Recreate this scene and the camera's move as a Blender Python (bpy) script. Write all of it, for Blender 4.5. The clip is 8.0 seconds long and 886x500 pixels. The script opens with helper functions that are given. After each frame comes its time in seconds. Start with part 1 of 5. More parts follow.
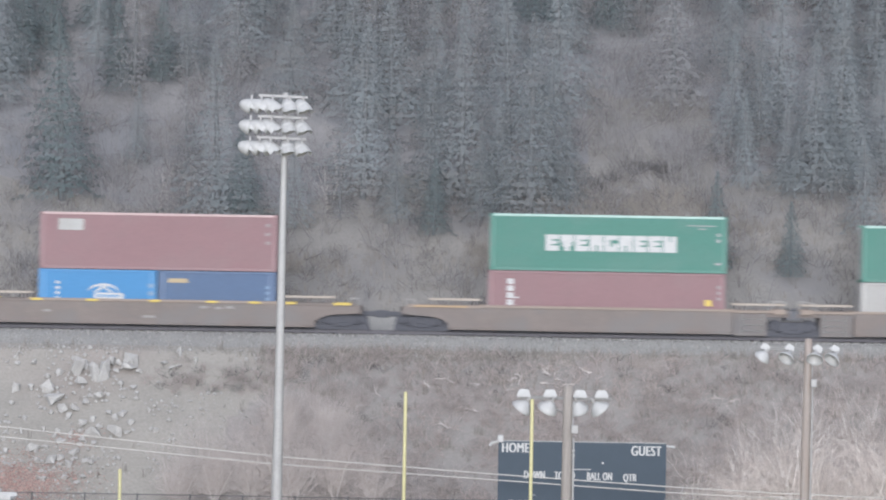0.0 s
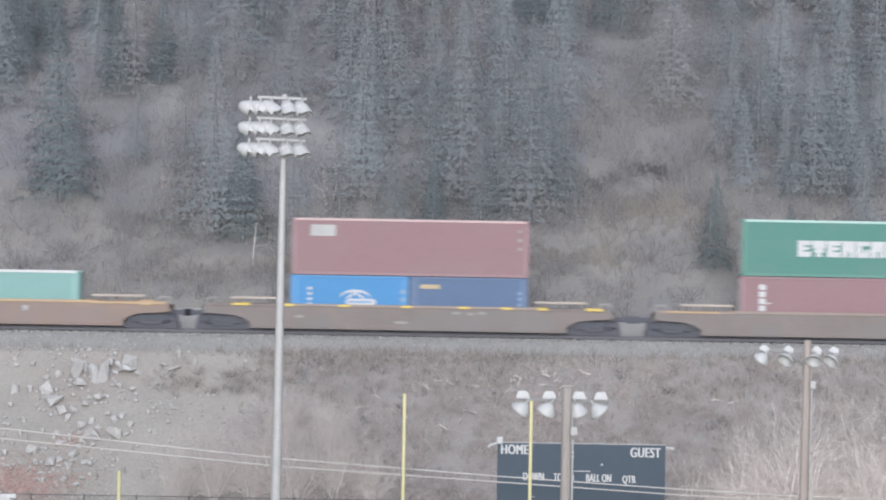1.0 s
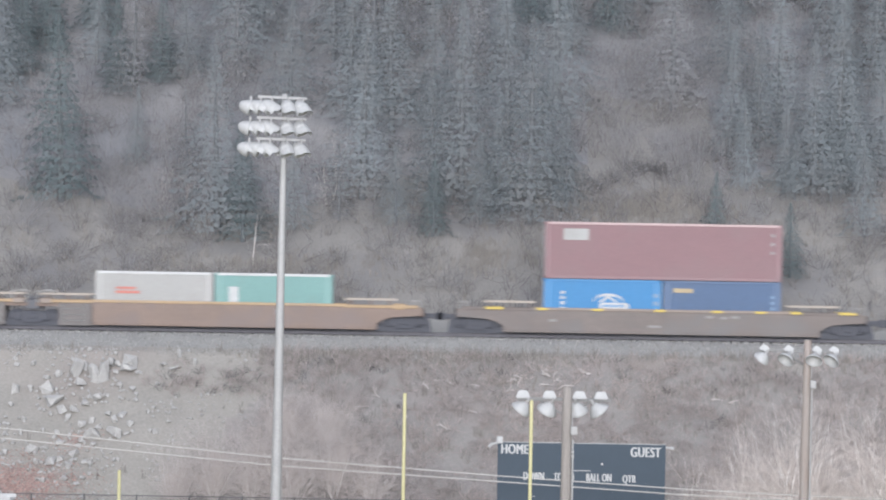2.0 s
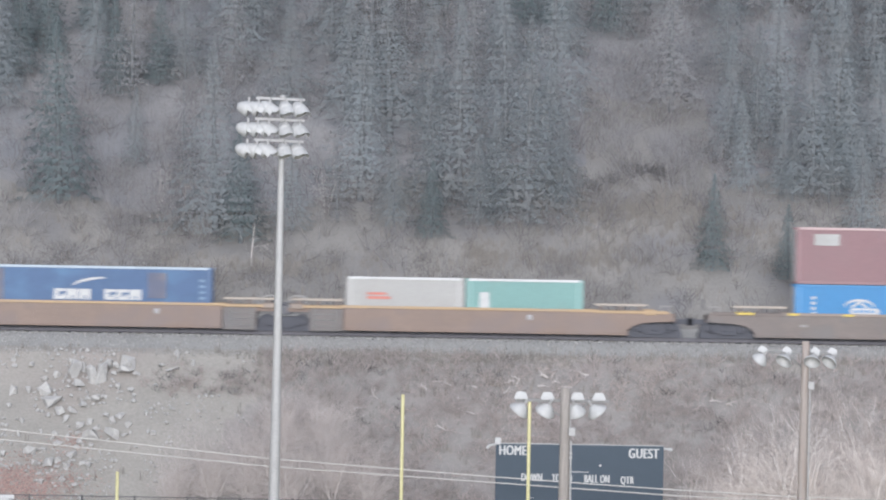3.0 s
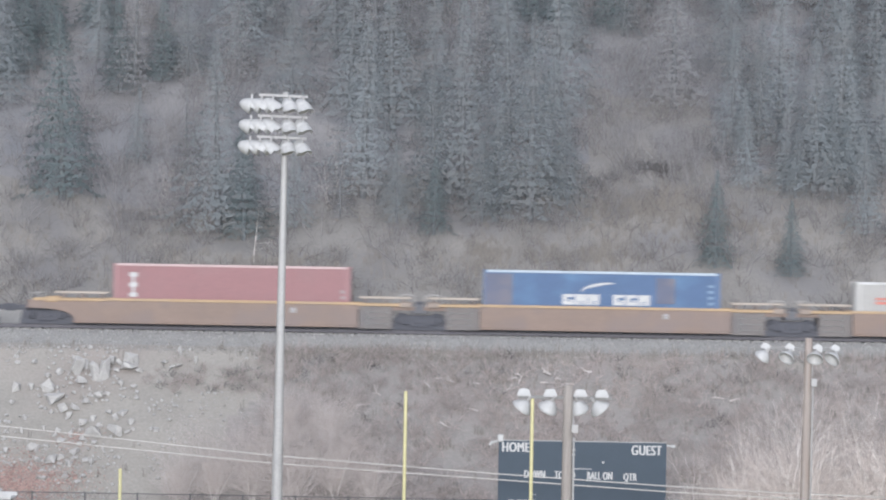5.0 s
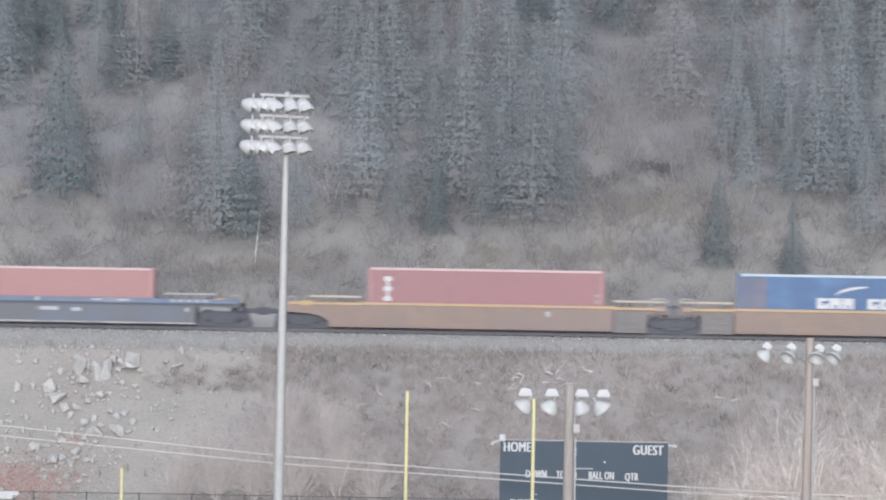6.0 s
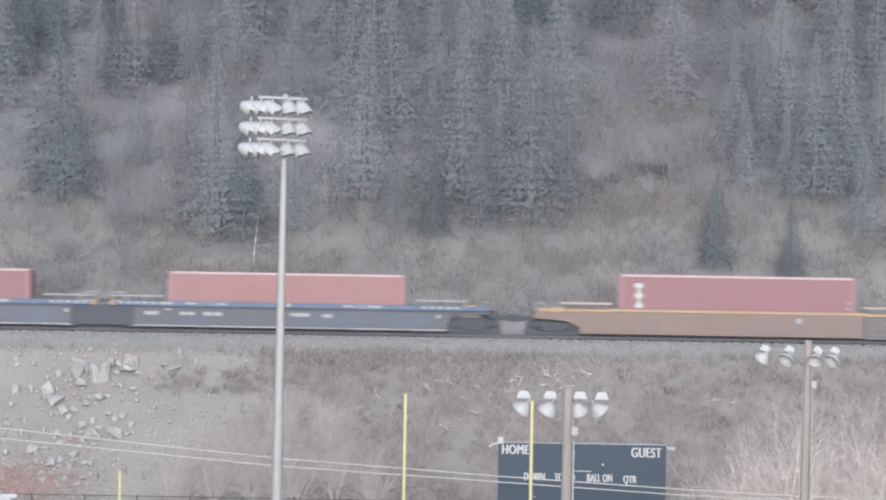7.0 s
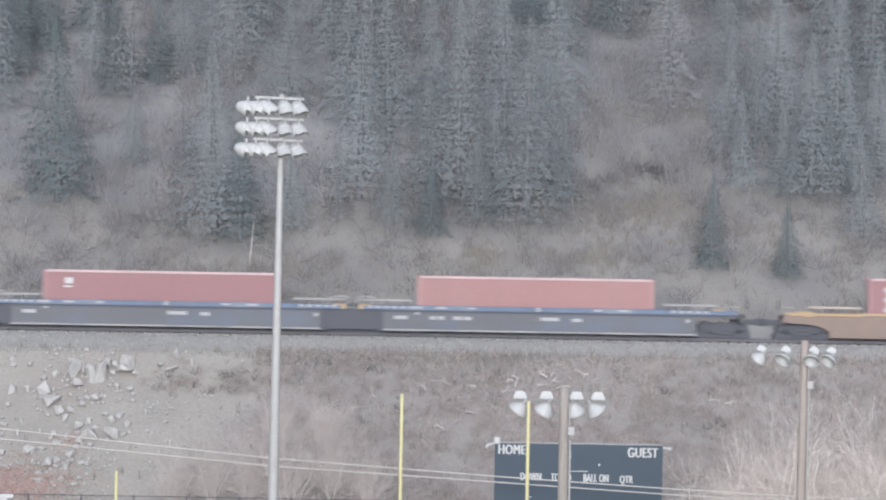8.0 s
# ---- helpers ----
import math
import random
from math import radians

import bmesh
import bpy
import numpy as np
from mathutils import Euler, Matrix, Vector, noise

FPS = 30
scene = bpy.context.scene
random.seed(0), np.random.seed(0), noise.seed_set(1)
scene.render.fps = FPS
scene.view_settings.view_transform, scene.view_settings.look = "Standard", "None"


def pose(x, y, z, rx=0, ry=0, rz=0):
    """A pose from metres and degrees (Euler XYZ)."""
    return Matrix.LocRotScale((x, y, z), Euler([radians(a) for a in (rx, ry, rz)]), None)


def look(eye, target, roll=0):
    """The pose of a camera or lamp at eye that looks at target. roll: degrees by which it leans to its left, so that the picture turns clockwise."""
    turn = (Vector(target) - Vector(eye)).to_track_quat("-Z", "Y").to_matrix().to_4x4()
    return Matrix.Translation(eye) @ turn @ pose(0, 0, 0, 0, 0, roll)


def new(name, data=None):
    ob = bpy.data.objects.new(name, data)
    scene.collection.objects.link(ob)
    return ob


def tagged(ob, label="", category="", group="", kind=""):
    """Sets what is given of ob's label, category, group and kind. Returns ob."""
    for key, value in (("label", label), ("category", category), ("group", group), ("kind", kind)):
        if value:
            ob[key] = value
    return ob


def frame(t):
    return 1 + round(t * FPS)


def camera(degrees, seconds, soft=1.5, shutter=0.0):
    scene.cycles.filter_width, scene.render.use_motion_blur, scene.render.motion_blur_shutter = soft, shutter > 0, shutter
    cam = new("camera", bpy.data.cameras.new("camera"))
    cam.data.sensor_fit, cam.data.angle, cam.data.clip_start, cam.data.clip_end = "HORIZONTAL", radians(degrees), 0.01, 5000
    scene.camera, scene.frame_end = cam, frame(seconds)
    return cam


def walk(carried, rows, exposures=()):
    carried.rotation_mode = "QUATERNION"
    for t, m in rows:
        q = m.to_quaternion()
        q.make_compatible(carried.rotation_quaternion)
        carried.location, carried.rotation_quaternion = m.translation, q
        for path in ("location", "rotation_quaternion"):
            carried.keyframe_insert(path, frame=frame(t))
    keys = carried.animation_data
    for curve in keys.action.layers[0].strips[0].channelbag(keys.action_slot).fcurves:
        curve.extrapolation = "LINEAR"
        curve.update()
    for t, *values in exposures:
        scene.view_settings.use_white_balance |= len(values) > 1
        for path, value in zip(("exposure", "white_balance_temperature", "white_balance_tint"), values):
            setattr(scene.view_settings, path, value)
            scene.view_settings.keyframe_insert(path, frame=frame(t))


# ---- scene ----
# camera: a long lens from a bank across the playing field, hardly moving
EYE = (0.0, 0.0, 16.0)
cam = camera(10.0, 8.0, soft=2.1, shutter=0.65)
SWAY = [(0.0, 1.5, 0.0), (0.5, 0.1, 1.5), (1.0, 0.0, 3.0), (1.5, 1.5, 1.5), (3.0, -3.1, 4.6), (3.5, -3.1, 3.1),
        (4.0, -1.5, 1.5), (4.5, 0.0, 0.0), (6.0, 4.6, -1.5), (6.5, 0.6, 0.0), (7.0, 1.5, 3.0), (7.5, -4.6, 4.6), (8.0, -4.8, 3.3)]
TURN = 0.02846  # metres of aim at 255 m for a unit of sway
walk(cam, [(t, look(EYE, (-dx * TURN, 255.0, 16.0 + dy * TURN), 1.0)) for t, dx, dy in SWAY],
     exposures=[(0.0, 1.96, 6000, 10), (1.5, 2.0, 6000, 10), (4.5, 2.0, 6000, 10), (6.0, 2.04, 6000, 10), (8.0, 2.04, 6000, 10)])

# world: overcast sky with a weak, wide sun
world = bpy.data.worlds.new("overcast_sky")
scene.world = world
world.use_nodes = True
wn = world.node_tree.nodes
wl = world.node_tree.links
sky = wn.new("ShaderNodeTexSky")
sky.sky_type = "NISHITA"
sky.sun_disc = False
sky.sun_elevation, sky.sun_rotation = radians(5.1), radians(181.4)
sky.air_density, sky.dust_density, sky.ozone_density = 1.0, 6.0, 1.0
grey = wn.new("ShaderNodeMix")
grey.data_type = "RGBA"
grey.inputs["Factor"].default_value = 0.82
grey.inputs["B"].default_value = (4.9, 4.95, 5.3, 1)
wl.new(sky.outputs[0], grey.inputs["A"])
wl.new(grey.outputs["Result"], wn["Background"].inputs[0])
wn["Background"].inputs[1].default_value = 0.05
sun = new("sun", bpy.data.lights.new("sun", "SUN"))
sun.data.energy, sun.data.angle, sun.data.color = 1.5, radians(24), (1.0, 0.985, 0.97)
sun.matrix_basis = look((-2.5, -100, 9.0), (0, 0, 0))


# ---- materials ----
def mat(name, col, col2=None, rough=0.8, metal=0.0, scale=3.0, detail=6.0, fine=40.0, bump=0.15, spread=0.5, island=0.0, stretch=(1, 1, 1), dirt=None, dirt_scale=0.6, dirt_amt=0.0, world_space=False, thin=0.0, each=0.0, airy=0.0):
    m = bpy.data.materials.new(name)
    m.use_nodes = True
    n, l = m.node_tree.nodes, m.node_tree.links
    b = n["Principled BSDF"]
    b.inputs["Roughness"].default_value = rough
    b.inputs["Metallic"].default_value = metal
    if thin:
        b.inputs["Specular IOR Level"].default_value = 0.05
    if world_space:
        vec = n.new("ShaderNodeNewGeometry").outputs["Position"]
    else:
        vec = n.new("ShaderNodeTexCoord").outputs["Object"]
    mp = n.new("ShaderNodeMapping")
    mp.inputs["Scale"].default_value = stretch
    l.new(vec, mp.inputs[0])
    a = n.new("ShaderNodeTexNoise")
    a.inputs["Scale"].default_value, a.inputs["Detail"].default_value = scale, detail
    f = n.new("ShaderNodeTexNoise")
    f.inputs["Scale"].default_value, f.inputs["Detail"].default_value = fine, 4.0
    l.new(mp.outputs[0], a.inputs[0])
    l.new(mp.outputs[0], f.inputs[0])
    ramp = n.new("ShaderNodeMapRange")
    ramp.inputs["From Min"].default_value, ramp.inputs["From Max"].default_value = 0.5 - 0.25 / max(spread, .05) * 0.5, 0.5 + 0.25 / max(spread, .05) * 0.5
    l.new(a.outputs["Fac"], ramp.inputs["Value"])
    mx = n.new("ShaderNodeMix")
    mx.data_type = "RGBA"
    c2 = col2 or tuple(c * 0.8 for c in col)
    mx.inputs["A"].default_value, mx.inputs["B"].default_value = (*col, 1), (*c2, 1)
    l.new(ramp.outputs[0], mx.inputs["Factor"])
    out = mx.outputs["Result"]
    hs = n.new("ShaderNodeHueSaturation")
    mr = n.new("ShaderNodeMapRange")
    mr.inputs["From Min"].default_value, mr.inputs["From Max"].default_value = 0.25, 0.75
    mr.inputs["To Min"].default_value, mr.inputs["To Max"].default_value = 0.86, 1.14
    l.new(f.outputs["Fac"], mr.inputs["Value"])
    val = mr.outputs[0]
    if island:
        g = n.new("ShaderNodeNewGeometry")
        ir = n.new("ShaderNodeMapRange")
        ir.inputs["To Min"].default_value, ir.inputs["To Max"].default_value = 1 - island, 1 + island
        l.new(g.outputs["Random Per Island"], ir.inputs["Value"])
        mul = n.new("ShaderNodeMath")
        mul.operation = "MULTIPLY"
        l.new(val, mul.inputs[0])
        l.new(ir.outputs[0], mul.inputs[1])
        val = mul.outputs[0]
    if each:   # one thing a little lighter or darker than the next
        oi = n.new("ShaderNodeObjectInfo")
        er = n.new("ShaderNodeMapRange")
        er.inputs["To Min"].default_value, er.inputs["To Max"].default_value = 1 - each, 1 + each
        l.new(oi.outputs["Random"], er.inputs["Value"])
        em = n.new("ShaderNodeMath")
        em.operation = "MULTIPLY"
        l.new(val, em.inputs[0])
        l.new(er.outputs[0], em.inputs[1])
        val = em.outputs[0]
    l.new(val, hs.inputs["Value"])
    l.new(out, hs.inputs["Color"])
    out = hs.outputs[0]
    if dirt:
        d = n.new("ShaderNodeTexNoise")
        d.inputs["Scale"].default_value, d.inputs["Detail"].default_value = dirt_scale, 8.0
        l.new(mp.outputs[0], d.inputs[0])
        dr = n.new("ShaderNodeMapRange")
        dr.inputs["From Min"].default_value, dr.inputs["From Max"].default_value = 0.48, 0.68
        dr.inputs["To Max"].default_value = dirt_amt
        l.new(d.outputs["Fac"], dr.inputs["Value"])
        dm = n.new("ShaderNodeMix")
        dm.data_type = "RGBA"
        dm.inputs["B"].default_value = (*dirt, 1)
        l.new(dr.outputs[0], dm.inputs["Factor"])
        l.new(out, dm.inputs["A"])
        out = dm.outputs["Result"]
    l.new(out, b.inputs["Base Color"])
    if thin:   # light that passes through needles and fine twigs
        tr = n.new("ShaderNodeBsdfTranslucent")
        l.new(out, tr.inputs["Color"])
        mixs = n.new("ShaderNodeMixShader")
        mixs.inputs[0].default_value = thin
        l.new(b.outputs[0], mixs.inputs[1])
        l.new(tr.outputs[0], mixs.inputs[2])
        if airy:   # gaps between single needles and twiglets, too fine to model
            holes = n.new("ShaderNodeMixShader")
            holes.inputs[0].default_value = airy
            l.new(mixs.outputs[0], holes.inputs[1])
            l.new(n.new("ShaderNodeBsdfTransparent").outputs[0], holes.inputs[2])
            mixs = holes
        l.new(mixs.outputs[0], n["Material Output"].inputs["Surface"])
    if bump:
        bp = n.new("ShaderNodeBump")
        bp.inputs["Strength"].default_value = bump
        bp.inputs["Distance"].default_value = 0.05
        l.new(f.outputs["Fac"], bp.inputs["Height"])
        l.new(bp.outputs[0], b.inputs["Normal"])
    return m


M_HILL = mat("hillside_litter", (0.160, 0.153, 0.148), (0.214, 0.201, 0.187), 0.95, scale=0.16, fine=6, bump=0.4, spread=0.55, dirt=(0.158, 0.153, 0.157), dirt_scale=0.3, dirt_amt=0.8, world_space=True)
# forest floor: the stand's shade and bluish haze are in this colour
M_FLOOR = mat("shaded_forest_litter", (0.172, 0.170, 0.178), (0.20, 0.192, 0.192), 0.95, scale=0.2, fine=6, bump=0.4, dirt=(0.136, 0.143, 0.160), dirt_scale=0.3, dirt_amt=0.7, world_space=True)
M_THICKET = mat("grey_thicket_twigs", (0.312, 0.298, 0.296), (0.252, 0.246, 0.254), 0.9, scale=0.35, fine=3, bump=0.0, island=0.12, world_space=True, thin=0.4, airy=0.45)
M_BANK = mat("embankment_soil", (0.276, 0.259, 0.236), (0.238, 0.224, 0.204), 0.95, scale=0.35, fine=7, bump=0.5, spread=0.6, dirt=(0.265, 0.218, 0.202), dirt_scale=0.12, dirt_amt=0.4, world_space=True)
M_BRUSHY = mat("brushy_bank_litter", (0.236, 0.220, 0.209), (0.204, 0.192, 0.185), 0.95, scale=0.5, fine=7, bump=0.5, spread=0.6, dirt=(0.275, 0.226, 0.212), dirt_scale=0.25, dirt_amt=0.5, world_space=True)
M_FIELD = mat("dull_turf", (0.16, 0.17, 0.09), (0.24, 0.21, 0.13), 0.95, scale=0.1, fine=10, bump=0.4, world_space=True)
M_BALLAST = mat("ballast", (0.285, 0.277, 0.264), (0.242, 0.236, 0.226), 0.9, scale=0.6, fine=14, bump=0.5, spread=0.7, world_space=True)
M_STONES = mat("ballast_stone", (0.318, 0.311, 0.298), (0.233, 0.226, 0.215), 0.9, scale=2, fine=20, island=0.4)
M_REDSTONE = mat("red_gravel", (0.34, 0.225, 0.20), (0.27, 0.19, 0.175), 0.9, scale=2, fine=20, island=0.35)
M_ROCK = mat("grey_rock", (0.375, 0.366, 0.354), (0.29, 0.282, 0.273), 0.9, scale=1.2, fine=12, bump=0.5, spread=0.7)
# Needle colours carry haze and lifted shade: paler, bluer than the needles' own.
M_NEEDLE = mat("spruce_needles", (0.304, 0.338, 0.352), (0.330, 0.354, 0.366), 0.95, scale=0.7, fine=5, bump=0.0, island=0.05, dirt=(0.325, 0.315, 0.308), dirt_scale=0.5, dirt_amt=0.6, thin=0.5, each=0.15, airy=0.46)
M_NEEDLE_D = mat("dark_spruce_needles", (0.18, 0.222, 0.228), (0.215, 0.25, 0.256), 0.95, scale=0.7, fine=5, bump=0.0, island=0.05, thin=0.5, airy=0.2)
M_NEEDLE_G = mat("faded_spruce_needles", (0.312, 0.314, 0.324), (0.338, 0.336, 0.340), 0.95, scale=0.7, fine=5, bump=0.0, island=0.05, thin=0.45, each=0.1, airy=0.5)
M_BARK = mat("spruce_bark", (0.125, 0.129, 0.134), (0.10, 0.104, 0.108), 0.95, scale=4, fine=20, bump=0.5)
M_TWIG = mat("bare_twigs", (0.300, 0.284, 0.276), (0.226, 0.218, 0.218), 0.9, scale=0.3, fine=3, bump=0.0, island=0.12, world_space=True, thin=0.4, airy=0.45)
M_TWIG_R = mat("reddish_twigs", (0.478, 0.424, 0.402), (0.385, 0.350, 0.340), 0.9, scale=0.3, fine=3, bump=0.0, island=0.15, spread=0.7, world_space=True, thin=0.4, airy=0.2)
M_TWIG_DK = mat("dark_twigs", (0.232, 0.223, 0.222), (0.19, 0.183, 0.185), 0.9, scale=0.35, fine=3, bump=0.0, island=0.15, world_space=True, thin=0.4, airy=0.45)
M_GREYTWIG = mat("grey_willow_twigs", (0.60, 0.545, 0.52), (0.49, 0.452, 0.435), 0.9, scale=0.8, fine=5, bump=0.0, island=0.15, thin=0.35, airy=0.3)
M_PALE = mat("pale_twigs", (0.70, 0.63, 0.585), (0.54, 0.485, 0.45), 0.9, scale=0.8, fine=5, bump=0.0, island=0.32, thin=0.3, airy=0.15)
M_PALEBARK = mat("pale_bark", (0.80, 0.765, 0.73), (0.70, 0.665, 0.635), 0.9, scale=3, fine=20, bump=0.3)
M_GREYBARK = mat("grey_willow_bark", (0.48, 0.445, 0.425), (0.40, 0.372, 0.356), 0.9, scale=3, fine=20, bump=0.3)
M_GRASS = mat("dry_grass", (0.345, 0.318, 0.29), (0.285, 0.265, 0.247), 0.95, scale=0.3, fine=5, bump=0.0, island=0.2, world_space=True, thin=0.4, airy=0.4)
M_GALV = mat("galvanised_steel", (0.335, 0.33, 0.327), (0.295, 0.29, 0.288), 0.65, 0.05, scale=2, fine=18, bump=0.05)
M_LAMPW = mat("white_lamp_housing", (0.39, 0.39, 0.388), (0.335, 0.335, 0.338), 0.55, scale=3, fine=25, bump=0.03)
M_REFL = mat("lamp_reflector", (0.40, 0.395, 0.39), (0.34, 0.335, 0.335), 0.5, 0.0, scale=4, fine=30, bump=0.03)
M_WOOD = mat("weathered_pole_wood", (0.29, 0.265, 0.245), (0.235, 0.213, 0.198), 0.9, scale=2.5, fine=16, bump=0.4, stretch=(6, 6, 0.5), spread=0.7)
M_WOODR = mat("reddish_pole_wood", (0.30, 0.275, 0.258), (0.262, 0.215, 0.19), 0.9, scale=1.2, fine=16, bump=0.4, stretch=(6, 6, 0.4), spread=0.7)
M_YELLOW = mat("yellow_post_paint", (0.50, 0.465, 0.26), (0.45, 0.415, 0.22), 0.5, scale=2, fine=20, bump=0.03)
M_NAVY = mat("navy_board_paint", (0.040, 0.056, 0.077), (0.036, 0.051, 0.070), 0.75, scale=1.5, fine=20, bump=0.04)
M_WHITE = mat("white_paint", (0.39, 0.39, 0.39), (0.345, 0.345, 0.345), 0.6, scale=3, fine=25, bump=0.04)
M_WIRE = mat("aluminium_wire", (0.43, 0.41, 0.39), (0.37, 0.355, 0.34), 0.5, 0.1, scale=3, fine=30, bump=0.0)
M_FENCE = mat("black_vinyl_steel", (0.10, 0.10, 0.105), (0.07, 0.07, 0.075), 0.6, scale=3, fine=30, bump=0.05)
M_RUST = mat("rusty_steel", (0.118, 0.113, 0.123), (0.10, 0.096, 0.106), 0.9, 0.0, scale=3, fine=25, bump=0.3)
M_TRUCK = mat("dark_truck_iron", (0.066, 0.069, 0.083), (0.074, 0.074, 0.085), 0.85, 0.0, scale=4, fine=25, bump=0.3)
M_TIE = mat("creosoted_tie", (0.13, 0.12, 0.112), (0.17, 0.155, 0.142), 0.95, scale=4, fine=18, bump=0.5)


def paint(name, col, fade=0.82, dirt=(0.24, 0.20, 0.18), amt=0.35):
    return mat(name, col, tuple(c * fade for c in col), 0.6, scale=0.9, fine=14, bump=0.05, spread=0.45, dirt=dirt, dirt_scale=0.45, dirt_amt=amt, stretch=(1, 1, 1.6))


M_BROWN = paint("brown_car_paint", (0.134, 0.108, 0.097), 0.7, amt=0.85, dirt=(0.112, 0.103, 0.101))
M_TAN = paint("tan_car_paint", (0.168, 0.117, 0.092), 0.78, amt=0.8, dirt=(0.138, 0.105, 0.096))
M_SLATE = paint("slate_car_paint", (0.074, 0.075, 0.086), 0.85, amt=0.6, dirt=(0.072, 0.090, 0.132))
M_CHORD_T = paint("tan_chord_paint", (0.215, 0.17, 0.14))
M_CHORD_Y = paint("yellow_chord_paint", (0.34, 0.235, 0.13))
M_CHORD_B = paint("blue_chord_paint", (0.084, 0.115, 0.180), 0.7, amt=0.95, dirt=(0.150, 0.172, 0.205))
M_MARK = paint("yellow_marker", (0.50, 0.37, 0.07), amt=0.1)
M_STENCIL = paint("worn_white_stencil", (0.28, 0.28, 0.29), amt=0.6, dirt=(0.18, 0.175, 0.18))
M_BAY = paint("grimy_bay_paint", (0.122, 0.106, 0.100), 0.7, amt=0.6, dirt=(0.088, 0.084, 0.088))
M_EDGE = paint("worn_white_edge", (0.24, 0.235, 0.235), amt=0.8, dirt=(0.13, 0.13, 0.135))
M_STEP = paint("pale_walkway_paint", (0.33, 0.285, 0.24), amt=0.3)
M_FAINT = paint("faint_stencil", (0.20, 0.19, 0.185), amt=0.3)
M_ARM = mat("dull_steel_arm", (0.20, 0.197, 0.195), (0.17, 0.168, 0.166), 0.7, 0.1, scale=2, fine=20, bump=0.08)
M_GRATE = mat("walkway_steel", (0.29, 0.28, 0.27), (0.22, 0.21, 0.20), 0.7, 0.1, scale=4, fine=25, bump=0.2)


# ---- mesh helpers ----
def mesh_from(name, verts, faces, material, smooth=False):
    me = bpy.data.meshes.new(name)
    me.from_pydata([tuple(v) for v in verts], [], [tuple(f) for f in faces])
    me.materials.append(material)
    if smooth:
        me.polygons.foreach_set("use_smooth", [True] * len(me.polygons))
    me.update()
    return me


def part(name, bm, material, parent=None, label="", smooth=False):
    me = bpy.data.meshes.new(name)
    bm.to_mesh(me)
    bm.free()
    me.materials.append(material)
    if smooth:
        me.polygons.foreach_set("use_smooth", [True] * len(me.polygons))
    ob = new(name, me)
    ob.parent = parent
    if label:
        tagged(ob, label)
    return ob


def shared(name, ob, parent, m):
    """Another part on the mesh of ob."""
    o = new(name, ob.data)
    o.parent = parent
    o.matrix_basis = m
    return o


def empty(name, m, label, category, group="", kind=""):
    ob = new(name)
    ob.empty_display_size = 0.3
    ob.matrix_basis = m
    return tagged(ob, label, category, group, kind)


def box(bm, x0, x1, y0, y1, z0, z1, bevel=0.0):
    r = bmesh.ops.create_cube(bm, size=1.0)
    for v in r["verts"]:
        v.co = Vector(((x0 + x1) / 2 + v.co.x * (x1 - x0), (y0 + y1) / 2 + v.co.y * (y1 - y0), (z0 + z1) / 2 + v.co.z * (z1 - z0)))
    if bevel:
        es = list({e for v in r["verts"] for e in v.link_edges})
        bmesh.ops.bevel(bm, geom=es, offset=bevel, segments=1, affect="EDGES")
    return bm


def boxes(*specs, bevel=0.0):
    bm = bmesh.new()
    for s in specs:
        box(bm, *s, bevel=bevel)
    return bm


def tube(bm, p0, p1, r0, r1=None, seg=12, caps=True):
    r1 = r0 if r1 is None else r1
    p0, p1 = Vector(p0), Vector(p1)
    d = (p1 - p0)
    q = d.to_track_quat("Z", "Y")
    rings = []
    for p, r in ((p0, r0), (p1, r1)):
        rings.append([bm.verts.new(p + q @ Vector((r * math.cos(a * math.tau / seg), r * math.sin(a * math.tau / seg), 0))) for a in range(seg)])
    for a in range(seg):
        bm.faces.new((rings[0][a], rings[0][(a + 1) % seg], rings[1][(a + 1) % seg], rings[1][a]))
    if caps:
        bm.faces.new(rings[0][::-1])
        bm.faces.new(rings[1])
    return bm


def tubes(*specs, seg=8):
    bm = bmesh.new()
    for s in specs:
        tube(bm, *s, seg=seg)
    return bm


def revolve(bm, profile, seg=20, m=Matrix()):
    """Profile of (radius, height) turned round z."""
    rings = [[bm.verts.new(m @ Vector((r * math.cos(a * math.tau / seg), r * math.sin(a * math.tau / seg), h))) for a in range(seg)] for r, h in profile]
    for k in range(len(rings) - 1):
        for a in range(seg):
            b = (a + 1) % seg
            bm.faces.new((rings[k][a], rings[k][b], rings[k + 1][b], rings[k + 1][a]))
    return bm


def lettering(text, size, width, material, parent, m, bold=0.02, depth=0.012):
    """Raised bold lettering of the built-in font, of a given height and overall width, in the local xz plane and facing -y."""
    cu = bpy.data.curves.new("lettering", "FONT")
    cu.body, cu.size, cu.extrude, cu.space_character = text, size / 0.7, depth / 2, 1.1
    tmp = bpy.data.objects.new("tmp_lettering", cu)
    scene.collection.objects.link(tmp)
    bpy.context.view_layer.update()
    me = bpy.data.meshes.new_from_object(tmp)
    bpy.data.objects.remove(tmp)
    bm = bmesh.new()
    xs = [v.co.x for v in me.vertices]
    x0, w = min(xs), max(xs) - min(xs)
    for k, dx in enumerate((-bold, 0.0, bold)):   # three strokes side by side thicken the letters
        seen = len(bm.verts)
        bm.from_mesh(me)
        bm.verts.ensure_lookup_table()
        for v in bm.verts[seen:]:
            v.co = Vector(((v.co.x - x0) * (width - 2 * bold) / w + bold + dx, -v.co.z - 0.002 * k, v.co.y))
    ob = part("lettering", bm, material, parent)
    ob.matrix_basis = m
    return ob


